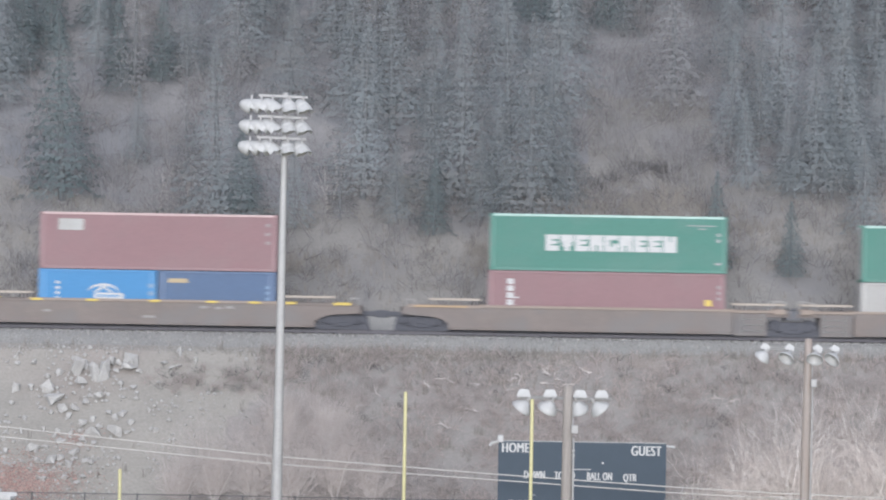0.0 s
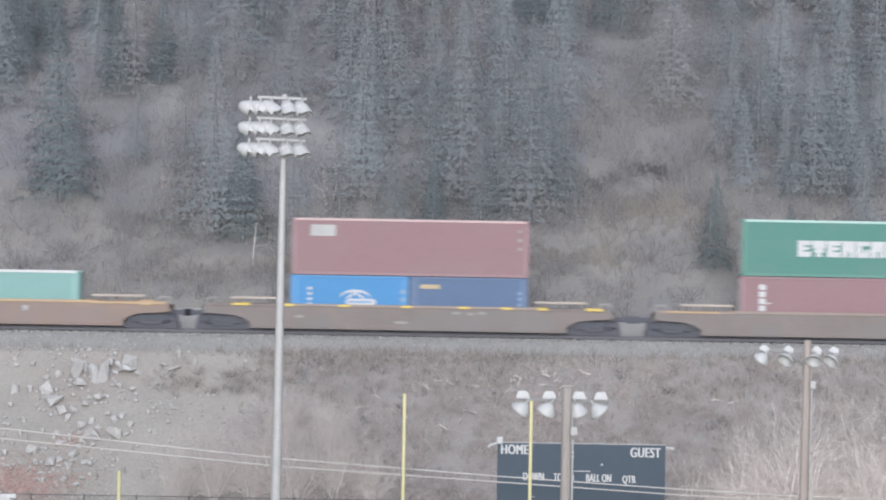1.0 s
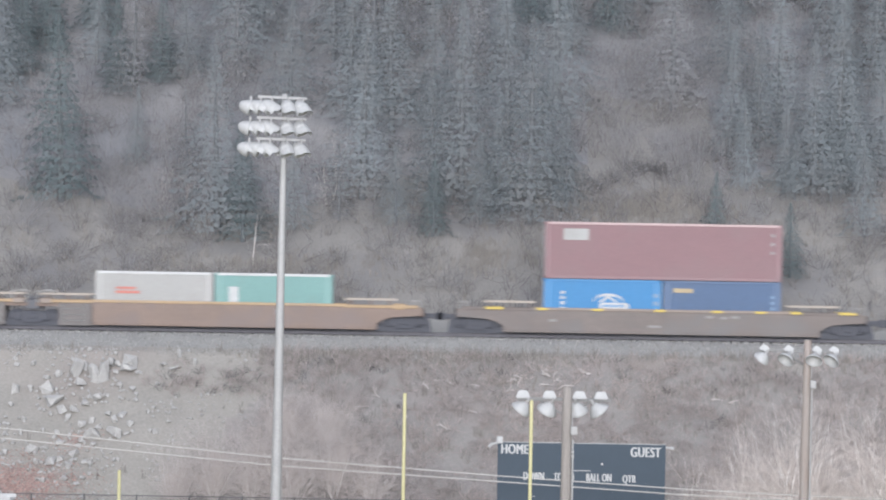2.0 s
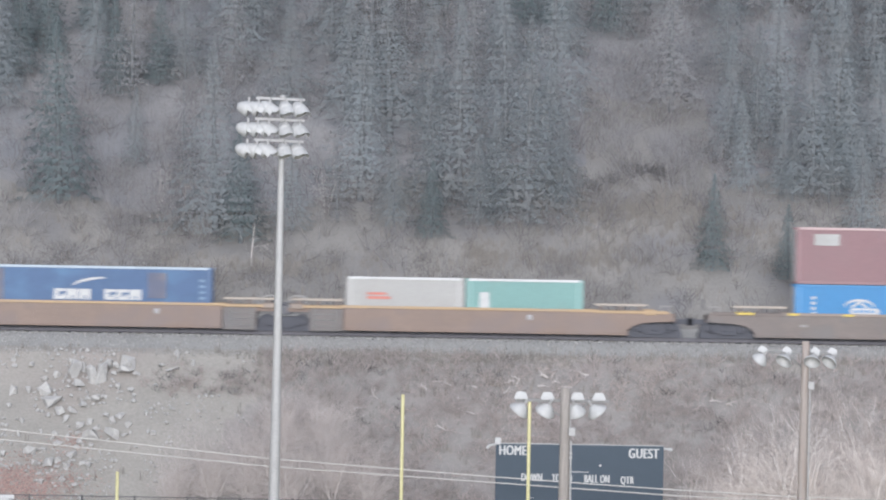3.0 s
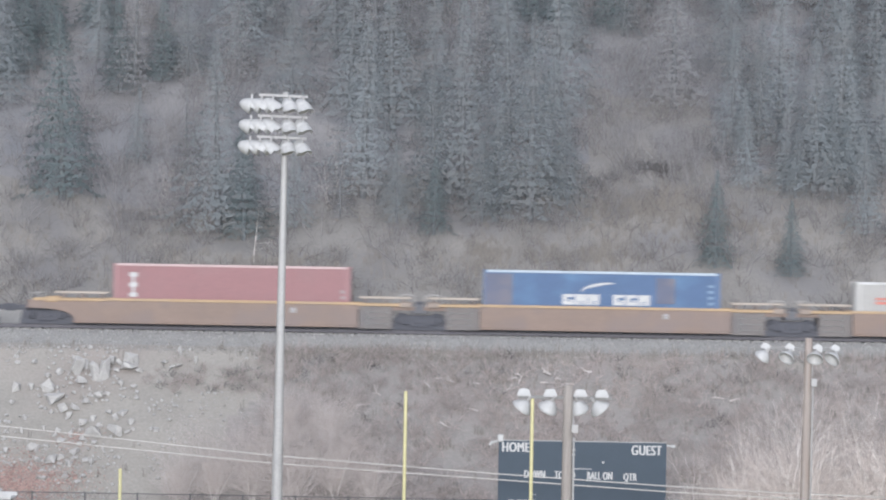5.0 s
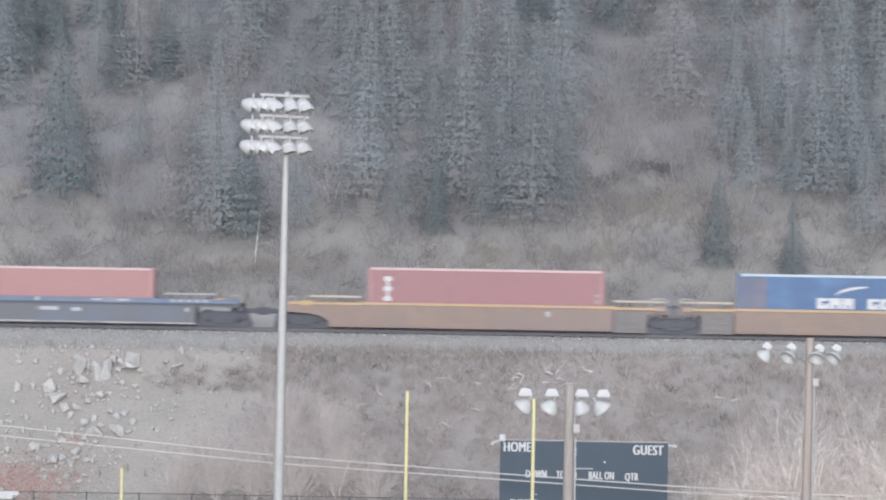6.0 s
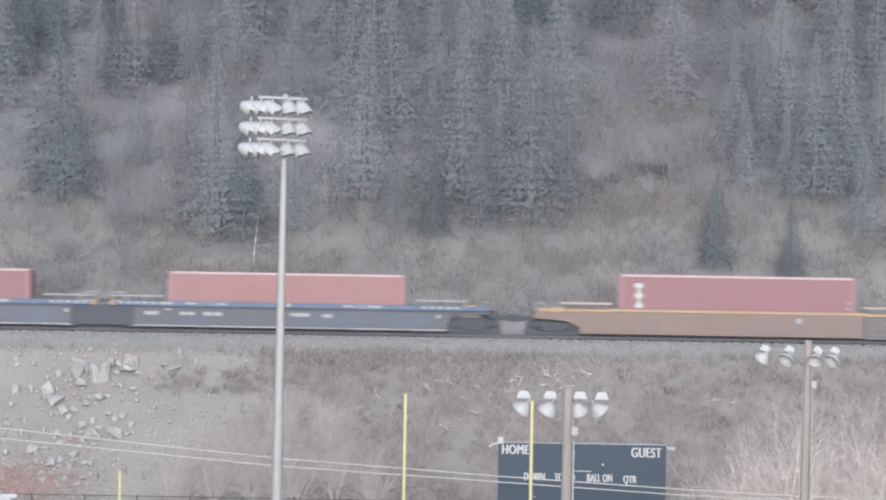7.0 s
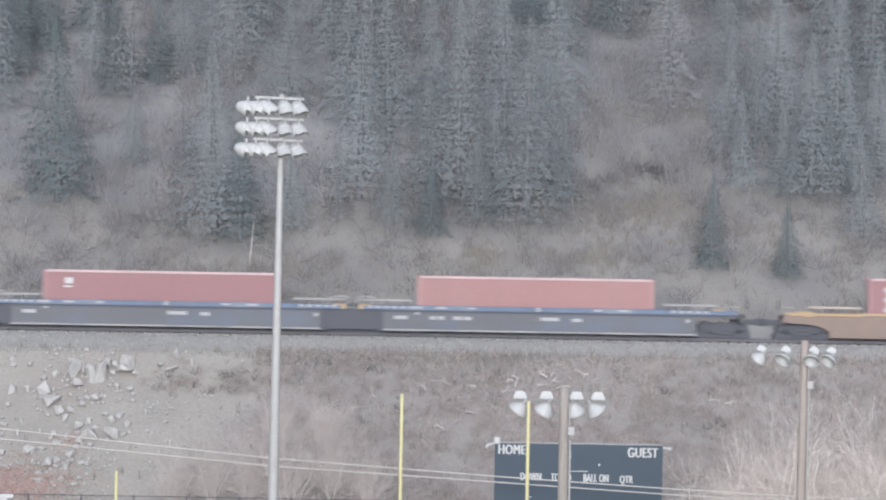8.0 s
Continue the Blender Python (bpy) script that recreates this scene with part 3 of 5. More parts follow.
def container(x, z, length, height, material, roofmat, label, marks=(), group="containers on the train"):
    """A steel shipping container; x is its middle, z the height of its floor above the rail.
    marks: (x0, x1, z0, z1, material, name) raised flat marks on the side that faces -y."""
    box_ = rides(empty("shipping_container", pose(x, TRACK_Y, RAIL + z), label, "container", group), x, TRACK_Y, RAIL + z)
    L, W, H = length / 2, 1.219, height
    for s in (-1, 1):
        part("side_wall", corrugated(bmesh.new(), length - 0.3, H - 0.28, s * (W - 0.025), 0.16, s), material, box_)
        y0, y1 = sorted((s * W, s * (W - 0.07)))
        part("top_rail", boxes((-L + 0.15, L - 0.15, y0, y1, H - 0.12, H), bevel=0.012), roofmat, box_)
        part("bottom_rail", boxes((-L + 0.15, L - 0.15, y0, y1, 0, 0.17), bevel=0.012), material, box_)
        for e in (-1, 1):
            a, b = sorted((e * (L - 0.008), e * (L - 0.16)))
            y2, y3 = sorted((s * (W - 0.005), s * (W - 0.16)))
            part("corner_post", boxes((a, b, y2, y3, 0.12, H - 0.12), bevel=0.015), material, box_)
            a, b = sorted((e * L, e * (L - 0.178)))
            y2, y3 = sorted((s * (W + 0.002), s * (W - 0.162)))
            part("corner_casting", boxes((a, b, y2, y3, 0, 0.118), bevel=0.02), material, box_)
            part("corner_casting", boxes((a, b, y2, y3, H - 0.118, H + 0.004), bevel=0.02), material, box_)
    bm = bmesh.new()   # roof with shallow cross corrugation
    n = int((length - 0.4) / 0.21)
    for i in range(n):
        xx = -L + 0.2 + i * (length - 0.4) / n
        box(bm, xx + 0.02, xx + 0.14, -W + 0.1, W - 0.1, H - 0.022, H - 0.004)
    box(bm, -L + 0.16, L - 0.16, -W + 0.07, W - 0.07, H - 0.05, H - 0.02)
    part("roof", bm, roofmat, box_)
    part("front_wall", boxes((L - 0.06, L - 0.02, -W + 0.15, W - 0.15, 0.1, H - 0.1), *[(L - 0.02, L + 0.0, -1.0 + k * 0.27, -0.87 + k * 0.27, 0.15, H - 0.15) for k in range(8)]), material, box_)
    for s in (-1, 1):
        y0, y1 = sorted((0.01 * s, s * (W - 0.16)))
        door = part("door", boxes((-L + 0.02, -L + 0.07, y0, y1, 0.1, H - 0.1), bevel=0.01), material, box_)
        for q in (0.3, 0.75):
            part("lock_rod", tubes(((-L - 0.005, s * q, 0.12), (-L - 0.005, s * q, H - 0.12), 0.018)), M_GALV, door)
    part("floor", boxes((-L + 0.15, L - 0.15, -W + 0.08, W - 0.08, 0.06, 0.14)), M_TIE, box_)
    if z > 1.0:   # twist locks between stacked boxes
        for e in (-1, 1):
            for s in (-1, 1):
                part("twist_lock", boxes((e * (L - 0.09) - 0.06, e * (L - 0.09) + 0.06, s * (W - 0.08) - 0.05, s * (W - 0.08) + 0.05, -0.035, 0.0)), M_TRUCK, box_)
    for x0, x1, z0, z1, m, name in marks:
        part(name, boxes((x0, x1, -W - 0.002, -W + 0.026, z0, z1)), m, box_, "plain painted mark")
    return box_


def name_blocks(x0, x1, z0, z1, cuts, m):
    """A plain row of solid blocks where a company's name is painted; cuts: for each block a shallow nick in its side 's', foot 'f', both 'b', or a gap ' '."""
    out, w, h = [], (x1 - x0) / len(cuts), z1 - z0
    for i, c in enumerate(cuts):
        if c == " ":
            continue
        a, b = x0 + i * w + w * 0.045, x0 + (i + 1) * w - w * 0.045
        bars = {"s": ((0, 0.45, 0, 1), (0.45, 1, 0, 0.32), (0.45, 0.9, 0.42, 0.62), (0.45, 1, 0.72, 1)), "f": ((0, 1, 0.38, 1), (0, 0.44, 0, 0.38), (0.6, 1, 0, 0.38)),
                "b": ((0, 0.42, 0, 1), (0.42, 1, 0, 0.3), (0.42, 1, 0.72, 1), (0.62, 1, 0.3, 0.5)), "h": ((0, 1, 0, 0.66), (0, 0.46, 0.66, 1), (0.58, 1, 0.66, 1)), "t": ((0, 1, 0.55, 1), (0.14, 0.86, 0.28, 0.55), (0.3, 0.7, 0, 0.28))}[c]
        out += [(a + (b - a) * p, a + (b - a) * q, z0 + h * r, z0 + h * t, m, "painted_mark") for p, q, r, t in bars]
    return out


def curved_mark(box_, outline, m):
    """A flat painted mark of a free outline (x, z) on the side that faces -y."""
    bm = bmesh.new()
    a = [bm.verts.new((x, -1.2225, z)) for x, z in outline]
    b = [bm.verts.new((x, -1.195, z)) for x, z in outline]
    bm.faces.new(a)
    bm.faces.new(b[::-1])
    for i in range(len(outline)):
        k = (i + 1) % len(outline)
        bm.faces.new((a[k], a[i], b[i], b[k]))
    bmesh.ops.recalc_face_normals(bm, faces=bm.faces)
    part("logo_mark", bm, m, box_, "plain painted mark")


def arc(cx, cz, rx, rz, thick, a0, a1, n=14):
    """Outline of a curved band, tapering to its ends."""
    an = [radians(a0 + (a1 - a0) * i / n) for i in range(n + 1)]
    th = [thick * (0.35 + 0.65 * math.sin(math.pi * i / n)) for i in range(n + 1)]
    return [(cx + rx * math.cos(q), cz + rz * math.sin(q)) for q in an] + [(cx + (rx - t) * math.cos(q), cz + (rz - t) * math.sin(q)) for q, t in zip(an[::-1], th[::-1])]


def pill(x0, x1, z0, z1):
    r = (z1 - z0) / 2
    return [(x1 - r + r * math.cos(q), (z0 + z1) / 2 + r * math.sin(q)) for q in [radians(-90 + 20 * k) for k in range(10)]] + \
           [(x0 + r + r * math.cos(q), (z0 + z1) / 2 + r * math.sin(q)) for q in [radians(90 + 20 * k) for k in range(10)]]


def codes(x, ztop, n, m, w=0.18, h=0.16, step=0.30):
    return [(x - w / 2, x + w / 2, ztop - k * step - h, ztop - k * step, m, "code_mark") for k in range(n)]


# the maroon is paled and greyed in its colour to hold haze
M_C_MAROON = paint("hazed_maroon_paint", (0.192, 0.112, 0.120), 0.93, amt=0.25, dirt=(0.192, 0.142, 0.144))
M_C_RED = paint("red_oxide_paint", (0.226, 0.117, 0.122), 0.93, amt=0.2, dirt=(0.225, 0.15, 0.152))
M_C_ORANGE = paint("orange_red_paint", (0.262, 0.142, 0.138), 0.93, amt=0.2, dirt=(0.26, 0.18, 0.172))
M_C_GREEN = paint("green_paint", (0.050, 0.155, 0.124), 0.94, amt=0.15, dirt=(0.14, 0.2, 0.18))
M_C_AZURE = paint("azure_paint", (0.044, 0.172, 0.352), 0.94, amt=0.1, dirt=(0.09, 0.22, 0.36))
M_C_NAVY = paint("navy_container_paint", (0.063, 0.101, 0.180), 0.94, amt=0.2, dirt=(0.11, 0.13, 0.18))
M_C_BLUE = paint("blue_container_paint", (0.058, 0.103, 0.198), 0.85, amt=0.7, dirt=(0.086, 0.165, 0.278))
M_C_MINT = paint("mint_paint", (0.145, 0.260, 0.245), 0.95, amt=0.1)
M_C_GREY = paint("light_grey_paint", (0.30, 0.294, 0.284), 0.95, amt=0.15)
# roofs and top rails are paled here for the sky's light on them
M_R_PINK = paint("skylit_pink_roof", (0.42, 0.31, 0.305), amt=0.1)
M_R_GREEN = paint("skylit_green_roof", (0.33, 0.47, 0.43), amt=0.1)
M_R_BLUE = paint("skylit_blue_roof", (0.34, 0.40, 0.46), amt=0.1)
M_R_WHITE = paint("skylit_white_roof", (0.48, 0.48, 0.48), amt=0.1)
M_C_PATCH = paint("dull_blue_patch", (0.066, 0.075, 0.123), amt=0.3)
M_SIGN = paint("aged_white_sign", (0.308, 0.308, 0.299), amt=0.2)
M_CODE = paint("worn_pale_code", (0.245, 0.222, 0.228), amt=0.2)
M_CODE_B = paint("worn_blue_code", (0.14, 0.215, 0.31), amt=0.2)
M_MARKRED = paint("red_mark", (0.42, 0.13, 0.10), amt=0.0)
M_MARKYEL = paint("ochre_mark", (0.33, 0.26, 0.15), amt=0.0)

S40, S20, HC, STD = 12.19, 6.06, 2.90, 2.59
BROWN = (M_BROWN, M_CHORD_T, "plain")
DASH = (M_BROWN, M_CHORD_T, "dashes")
YELLOW = (M_TAN, M_CHORD_Y, "plain")
BLUE = (M_SLATE, M_CHORD_B, "stencils")
CARS = [
    (27.57, BROWN, "mm", "weathered brown steel container well car"),
    (8.45, BROWN, "cm", "weathered brown steel container well car"),
    (-14.72, DASH, "cc", "brown steel well car with bright yellow edge markers"),
    (-37.50, YELLOW, "mc", "tan steel well car with a yellow top edge"),
    (-56.65, YELLOW, "mm", "tan steel well car with a yellow top edge"),
    (-75.80, YELLOW, "cm", "tan steel well car with a yellow top edge"),
    (-98.92, BLUE, "mc", "dark slate well car with blue top edge and white stencils"),
    (-118.02, BLUE, "mm", "dark slate well car with blue top edge and white stencils"),
]


def make_train():
    for x, style, ends, label in CARS:
        well_car(x, style, ends, label)
    fl = 0.30
    # double stacks
    container(27.57, fl, S40, STD, M_C_GREY, M_C_GREY, "light grey steel container low in a well car")
    container(27.57, fl + STD + 0.035, S40, HC, M_C_GREEN, M_R_GREEN, "green steel container stacked on a grey one")
    container(8.40, fl, S40, HC, M_C_MAROON, M_C_MAROON, "haze-paled maroon steel container low in a well car",
              [*codes(-4.95, 2.5, 4, M_WHITE, 0.34, 0.28, 0.36), (-4.6 - 0.25, -4.6 + 0.1, 1.5, 1.56, M_WHITE, "code_mark"), (5.05, 5.4, 1.25, 1.55, M_MARK, "warning_mark"), *codes(5.75, 2.3, 3, M_CODE)])
    container(8.46, fl + HC + 0.035, S40, HC, M_C_GREEN, M_R_GREEN, "green steel container with a white block name mark",
              [*name_blocks(-3.27, 3.53, 1.03, 1.86, "stsfbfssh", M_WHITE), (4.0, 5.5, 2.40, 2.45, M_STENCIL, "code_mark"), (4.6, 5.0, 2.24, 2.29, M_STENCIL, "code_mark"), *codes(5.65, 2.05, 2, M_STENCIL), (5.5, 5.8, 0.42, 0.54, M_STENCIL, "code_mark")])
    for dx, m, marks in ((-3.067, M_C_AZURE, [*codes(-2.05, 1.98, 4, M_WHITE, 0.2, 0.15, 0.27), *codes(2.75, 1.9, 2, M_CODE_B, 0.3, 0.2, 0.4)]),
                         (3.067, M_C_NAVY, [(-2.5, -1.5, 1.98, 2.2, M_MARKYEL, "painted_mark"), *codes(2.6, 1.9, 3, M_CODE_B)])):
        short = container(-14.70 + dx, fl, S20, STD, m, m, "short bright blue steel container with a white logo shape" if dx < 0 else "short navy blue steel container low in a well car", marks)
        if dx < 0:
            curved_mark(short, arc(0.3, 1.42, 0.80, 0.46, 0.13, 8, 172), M_WHITE)
            curved_mark(short, [(-0.2, 1.44), (0.22, 1.74), (0.38, 1.74), (0.8, 1.44), (0.62, 1.44), (0.3, 1.66), (0.0, 1.44)], M_WHITE)
            curved_mark(short, pill(-0.18, 1.36, 1.08, 1.41), M_WHITE)
            for k in range(4):
                part("logo_mark", boxes((0.02 + 0.29 * k, 0.2 + 0.29 * k, -1.226, -1.2, 1.18, 1.31)), M_C_AZURE, short, "small blue bar")
    container(-14.67, fl + STD + 0.035, S40, HC, M_C_MAROON, M_R_PINK, "haze-paled maroon steel container with a white sign panel",
              [(-5.15, -3.85, 1.98, 2.56, M_SIGN, "sign_panel"), (-4.7, -4.0, 2.24, 2.28, M_STENCIL, "code_mark"), *codes(5.62, 2.45, 3, M_CODE, 0.2, 0.16, 0.45)])
    # single stacks
    container(-37.75 - 3.067, fl, S20, STD, M_C_GREY, M_R_WHITE, "short light grey steel container low in a well car",
              [(-1.95, -0.95, 1.68, 1.80, M_MARKRED, "painted_mark"), (-1.95, -0.75, 1.46, 1.60, M_MARKRED, "painted_mark")])
    container(-37.75 + 3.067, fl, S20, STD, M_C_MINT, M_R_WHITE, "short mint green steel container low in a well car",
              [(-2.3, -1.8, 0.9, 1.9, M_WHITE, "painted_mark")])
    # darker rectangles stand for stained, uneven blue on this wall
    blue = container(-56.85, fl, S40, HC, M_C_BLUE, M_R_BLUE, "blue steel container with a white block name mark",
              [*name_blocks(-2.05, 2.5, 1.18, 1.72, "bff bbf", M_WHITE), *codes(5.6, 2.3, 4, M_CODE_B, 0.3, 0.14, 0.3), (2.8, 3.75, 1.3, 2.6, M_C_PATCH, "repair_panel"), (-6.0, -4.6, 1.0, 2.72, M_C_PATCH, "repair_panel")])
    curved_mark(blue, arc(0.35, 1.72, 1.5, 0.62, 0.15, 80, 165), M_WHITE)
    container(-75.88, fl, S40, HC, M_C_RED, M_R_PINK, "red oxide steel container with white vertical marks",
              [*codes(-5.05, 2.45, 3, M_WHITE, 0.42, 0.22, 0.52), (-5.12, -4.98, 1.2, 2.4, M_WHITE, "code_mark"), *codes(5.7, 1.7, 2, M_CODE)])
    container(-99.05, fl, S40, STD + 0.06, M_C_ORANGE, M_R_PINK, "orange-red steel container low in a well car")
    container(-118.3, fl, S40, STD + 0.06, M_C_RED, M_R_PINK, "red steel container with a small white mark",
              [(-4.95, -4.55, 1.95, 2.25, M_WHITE, "code_mark"), (-5.0, -4.6, 1.75, 1.85, M_WHITE, "code_mark")])


make_train()


# ---- field lights, posts, board ----
def flood_lamp(parent, at, yaw, tilt, size, mirror=False):
    """A bell-shaped flood lamp: ballast box on top, white reflector bowl with a dark mouth and a lens."""
    lamp = part("flood_lamp", revolve(bmesh.new(), [(0.05, 0.28), (0.10, 0.27), (0.15, 0.22), (0.24, 0.13), (0.315, 0.03), (0.335, -0.01), (0.345, -0.05), (0.33, -0.055), (0.30, 0.02), (0.22, 0.11), (0.1, 0.19)], 22), M_LAMPW, parent, "white bell-shaped flood lamp", smooth=True)
    lamp.matrix_basis = pose(*at) @ pose(0, 0, 0, 0, 0, yaw) @ pose(0, 0, 0, tilt, 0, 0) @ Matrix.Scale(size, 4)
    part("reflector", revolve(bmesh.new(), [(0.0, 0.15), (0.10, 0.14), (0.19, 0.08), (0.262, 0.0)], 22), M_REFL, lamp, "dull reflector lining", smooth=True)
    part("lamp_neck", tubes(((0, 0, 0.28), (0, 0, 0.46), 0.05)), M_GALV, lamp)
    return lamp


def metal_mast():
    mast = empty("light_mast", pose(-6.62, 205, 1.2), "tall galvanised steel mast with three rows of white floodlights", "floodlight mast", "field lights")
    bm = bmesh.new()
    n, H = 24, 20.95
    prof = []
    for k in range(n + 1):
        t = k / n
        prof.append((0.25 - 0.145 * t, H * t))
    revolve(bm, [(0.42, 0.0), (0.42, 0.04), (0.236, 0.05)] + prof[1:] + [(0.0, H)], 12, Matrix.Shear("XY", 4, (0.0048, 0)))
    part("mast_shaft", bm, M_GALV, mast, smooth=True)
    part("mast_cap", revolve(bmesh.new(), [(0.1, 0), (0.12, 0.02), (0.1, 0.10), (0, 0.12)], 12, pose(0.10, 0, H)), M_GALV, mast)
    part("junction_box", boxes((-0.25, -0.05, -0.2, -0.05, 18.55, 18.8), bevel=0.02), M_GALV, mast)
    for r, z in enumerate((20.9, 20.06, 19.21)):
        o = part("cross_arm", boxes((-1.0, 1.0, -0.06, 0.06, -0.05, 0.05), bevel=0.012), M_GALV, mast)
        o.matrix_basis = pose(0.02 - 0.02 * r, -0.16, z, 0, 1.7, 0)
        # visored heads below the arm; those at one end swing outwards
        for k, (dx, dy, yaw, tilt) in enumerate(((-1.28, 0.5, 84, 106), (-0.88, 0.2, 80, 112), (-0.42, -0.1, 66, 128), (0.26, -0.2, 24, 138), (0.82, -0.2, 36, 134))):
            head = part("flood_lamp", visor_head(tilt), M_LAMPW, mast, "white visored floodlight head", smooth=True)
            head.matrix_basis = pose(0.02 + dx - 0.02 * r, -0.3 + dy * 0.5, z - 0.49 - 0.012 * k, 0, 0, yaw) @ Matrix.Scale(1.14, 4)
            part("lens", revolve(bmesh.new(), [(0.0, 0.02), (0.2, 0.01), (0.265, 0.0)], 20, Matrix.Translation((0, 0.05, 0.06)) @ pose(0, 0, 0, tilt, 0, 0) @ pose(0, 0, 0.05)), M_REFL, head, "dull glass lens")
            part("lamp_bracket", boxes((-0.03, 0.03, -0.03, 0.03, 0.2, 0.48)), M_GALV, head)


def visor_head(tilt):
    """Housing: a tilted bowl with a long visor over its mouth."""
    bm = bmesh.new()
    m = pose(0, 0, 0, tilt, 0, 0)
    revolve(bm, [(0.02, -0.40), (0.1, -0.38), (0.19, -0.27), (0.26, -0.08), (0.285, 0.06), (0.275, 0.06), (0.26, -0.07), (0.1, -0.2)], 20, Matrix.Translation((0, 0.05, 0.06)) @ m)
    # visor: upper half of a flared sleeve
    rings = []
    for d, r in ((0.05, 0.285), (0.2, 0.30), (0.38, 0.30)):
        rings.append([bm.verts.new(Matrix.Translation((0, 0.05, 0.06)) @ m @ Vector((r * math.cos(a), r * math.sin(a), d - (0.0 if k in range(3, 11) else 0.1) * (d > 0.3)))) for k, a in enumerate([radians(-10 + 200 * j / 13) for j in range(14)])])
    for a, b in zip(rings, rings[1:]):
        for j in range(13):
            bm.faces.new((a[j], a[j + 1], b[j + 1], b[j]))
    return bm


def tapered_box(w, top, d, h):
    """A ballast housing: a box narrowing upwards, its edges rounded."""
    bm = bmesh.new()
    lo = [bm.verts.new((x * w, y * d, 0)) for x, y in ((-1, -1), (1, -1), (1, 1), (-1, 1))]
    hi = [bm.verts.new((x * top, y * d * 0.7, h)) for x, y in ((-1, -1), (1, -1), (1, 1), (-1, 1))]
    bm.faces.new(lo[::-1])
    bm.faces.new(hi)
    for i in range(4):
        bm.faces.new((lo[i], lo[(i + 1) % 4], hi[(i + 1) % 4], hi[i]))
    bmesh.ops.bevel(bm, geom=list(bm.edges), offset=0.03, segments=2, affect="EDGES")
    return bm


def wood_light_pole(x, y, top, r, wood, lamps, label, arm, lean=0.0):
    base = 1.2
    pole = empty("light_pole", pose(x, y, base, 0, lean, 0), label, "light pole", "field lights")
    H = top - base
    bm = bmesh.new()
    revolve(bm, [(r * 1.5 - r * 0.5 * k / 10, H * k / 10) for k in range(11)] + [(r * 0.9, H + 0.01), (0, H + 0.02)], 14)
    part("pole", bm, wood, pole, smooth=True)
    a0, a1, az = arm
    part("cross_arm", boxes((a0, a1, r + 0.02, r + 0.14, az - 0.055, az + 0.055), bevel=0.01), M_ARM, pole)
    part("arm_brace", tubes(((a0 * 0.55, r + 0.02, az - 0.05), (-0.05, r, az - 0.55), 0.022), ((a1 * 0.55, r + 0.02, az - 0.05), (0.05, r, az - 0.55), 0.022)), M_ARM, pole)
    part("junction_box", boxes((r * 0.8, r * 0.8 + 0.22, -0.3, -0.1, az - (1.14 if x < 10 else 1.38), az - (0.86 if x < 10 else 1.08)), bevel=0.02), M_GALV, pole, "grey junction box")
    part("conduit", tubes(((r + 0.08, -0.12, 0.2), (r + 0.05, -0.12, az - 1.3), 0.03), ((r + 0.02, -0.12, az - 1.02), (r + 0.02, -0.12, az - 0.1), 0.02)), M_GALV, pole)
    for lx, yaw, tilt in lamps:
        flood_lamp(pole, (lx, r + 0.1 if x < 10 else -r - 0.3, az - (0.35 if x < 10 else 0.33)), yaw, tilt, 1.02 if x < 10 else 0.92)
        if x < 10:
            part("ballast_box", tapered_box(0.24, 0.15, 0.17, 0.25), M_LAMPW, pole, "white ballast box").matrix_basis = pose(lx + 0.06, r + 0.08, az + 0.02)
        else:   # boxes on stub arms, tilted outwards
            part("ballast_box", tapered_box(0.2, 0.13, 0.15, 0.24), M_LAMPW, pole, "white ballast box").matrix_basis = pose(lx + 0.1, r + 0.08, az - 0.06, 0, 28, 0)
            part("lamp_stub", tubes(((lx, -r - 0.2, az - 0.2), (lx + 0.1, r + 0.05, az), 0.025)), M_ARM, pole)
    return pole


def goal_post():
    """Football goal turned half away: gooseneck, crossbar and two tall uprights."""
    l, r = Vector((-1.43, 202.5, 0)), Vector((3.55, 197.5, 0))
    mid = (l + r) / 2
    goal = empty("goal_post", pose(mid.x, mid.y, 1.2), "bright yellow steel football goal with tall uprights", "goal post")
    a, b = l - mid, r - mid
    for p in (a, b):
        bm = tubes(((p.x, p.y, 3.05), (p.x, p.y, 9.1), 0.068), seg=14)
        part("upright", bm, M_YELLOW, goal)
    part("crossbar", tubes(((a.x, a.y, 3.05), (b.x, b.y, 3.05), 0.08), seg=14), M_YELLOW, goal)
    n = Vector((b.y - a.y, -(b.x - a.x), 0)).normalized() * 1.5
    part("gooseneck", tubes(((n.x, n.y, 0), (n.x, n.y, 2.2), 0.1), ((n.x, n.y, 2.2), (n.x * .6, n.y * .6, 2.85), 0.1), ((n.x * .6, n.y * .6, 2.85), (0, 0, 3.05), 0.1), seg=14), M_YELLOW, goal)


def foul_pole():
    p = empty("foul_pole", pose(-14.66, 232, 1.2), "yellow steel foul pole beside a dark chain-link fence", "pole")
    part("pole", tubes(((0, 0, 0), (0, 0, 4.48), 0.075), seg=14), M_YELLOW, p)
    part("cap", revolve(bmesh.new(), [(0.075, 0), (0.05, 0.03), (0, 0.04)], 14, pose(0, 0, 4.48)), M_YELLOW, p)
    part("base_plate", boxes((-0.2, 0.2, -0.2, 0.2, 0.0, 0.02)), M_GALV, p)


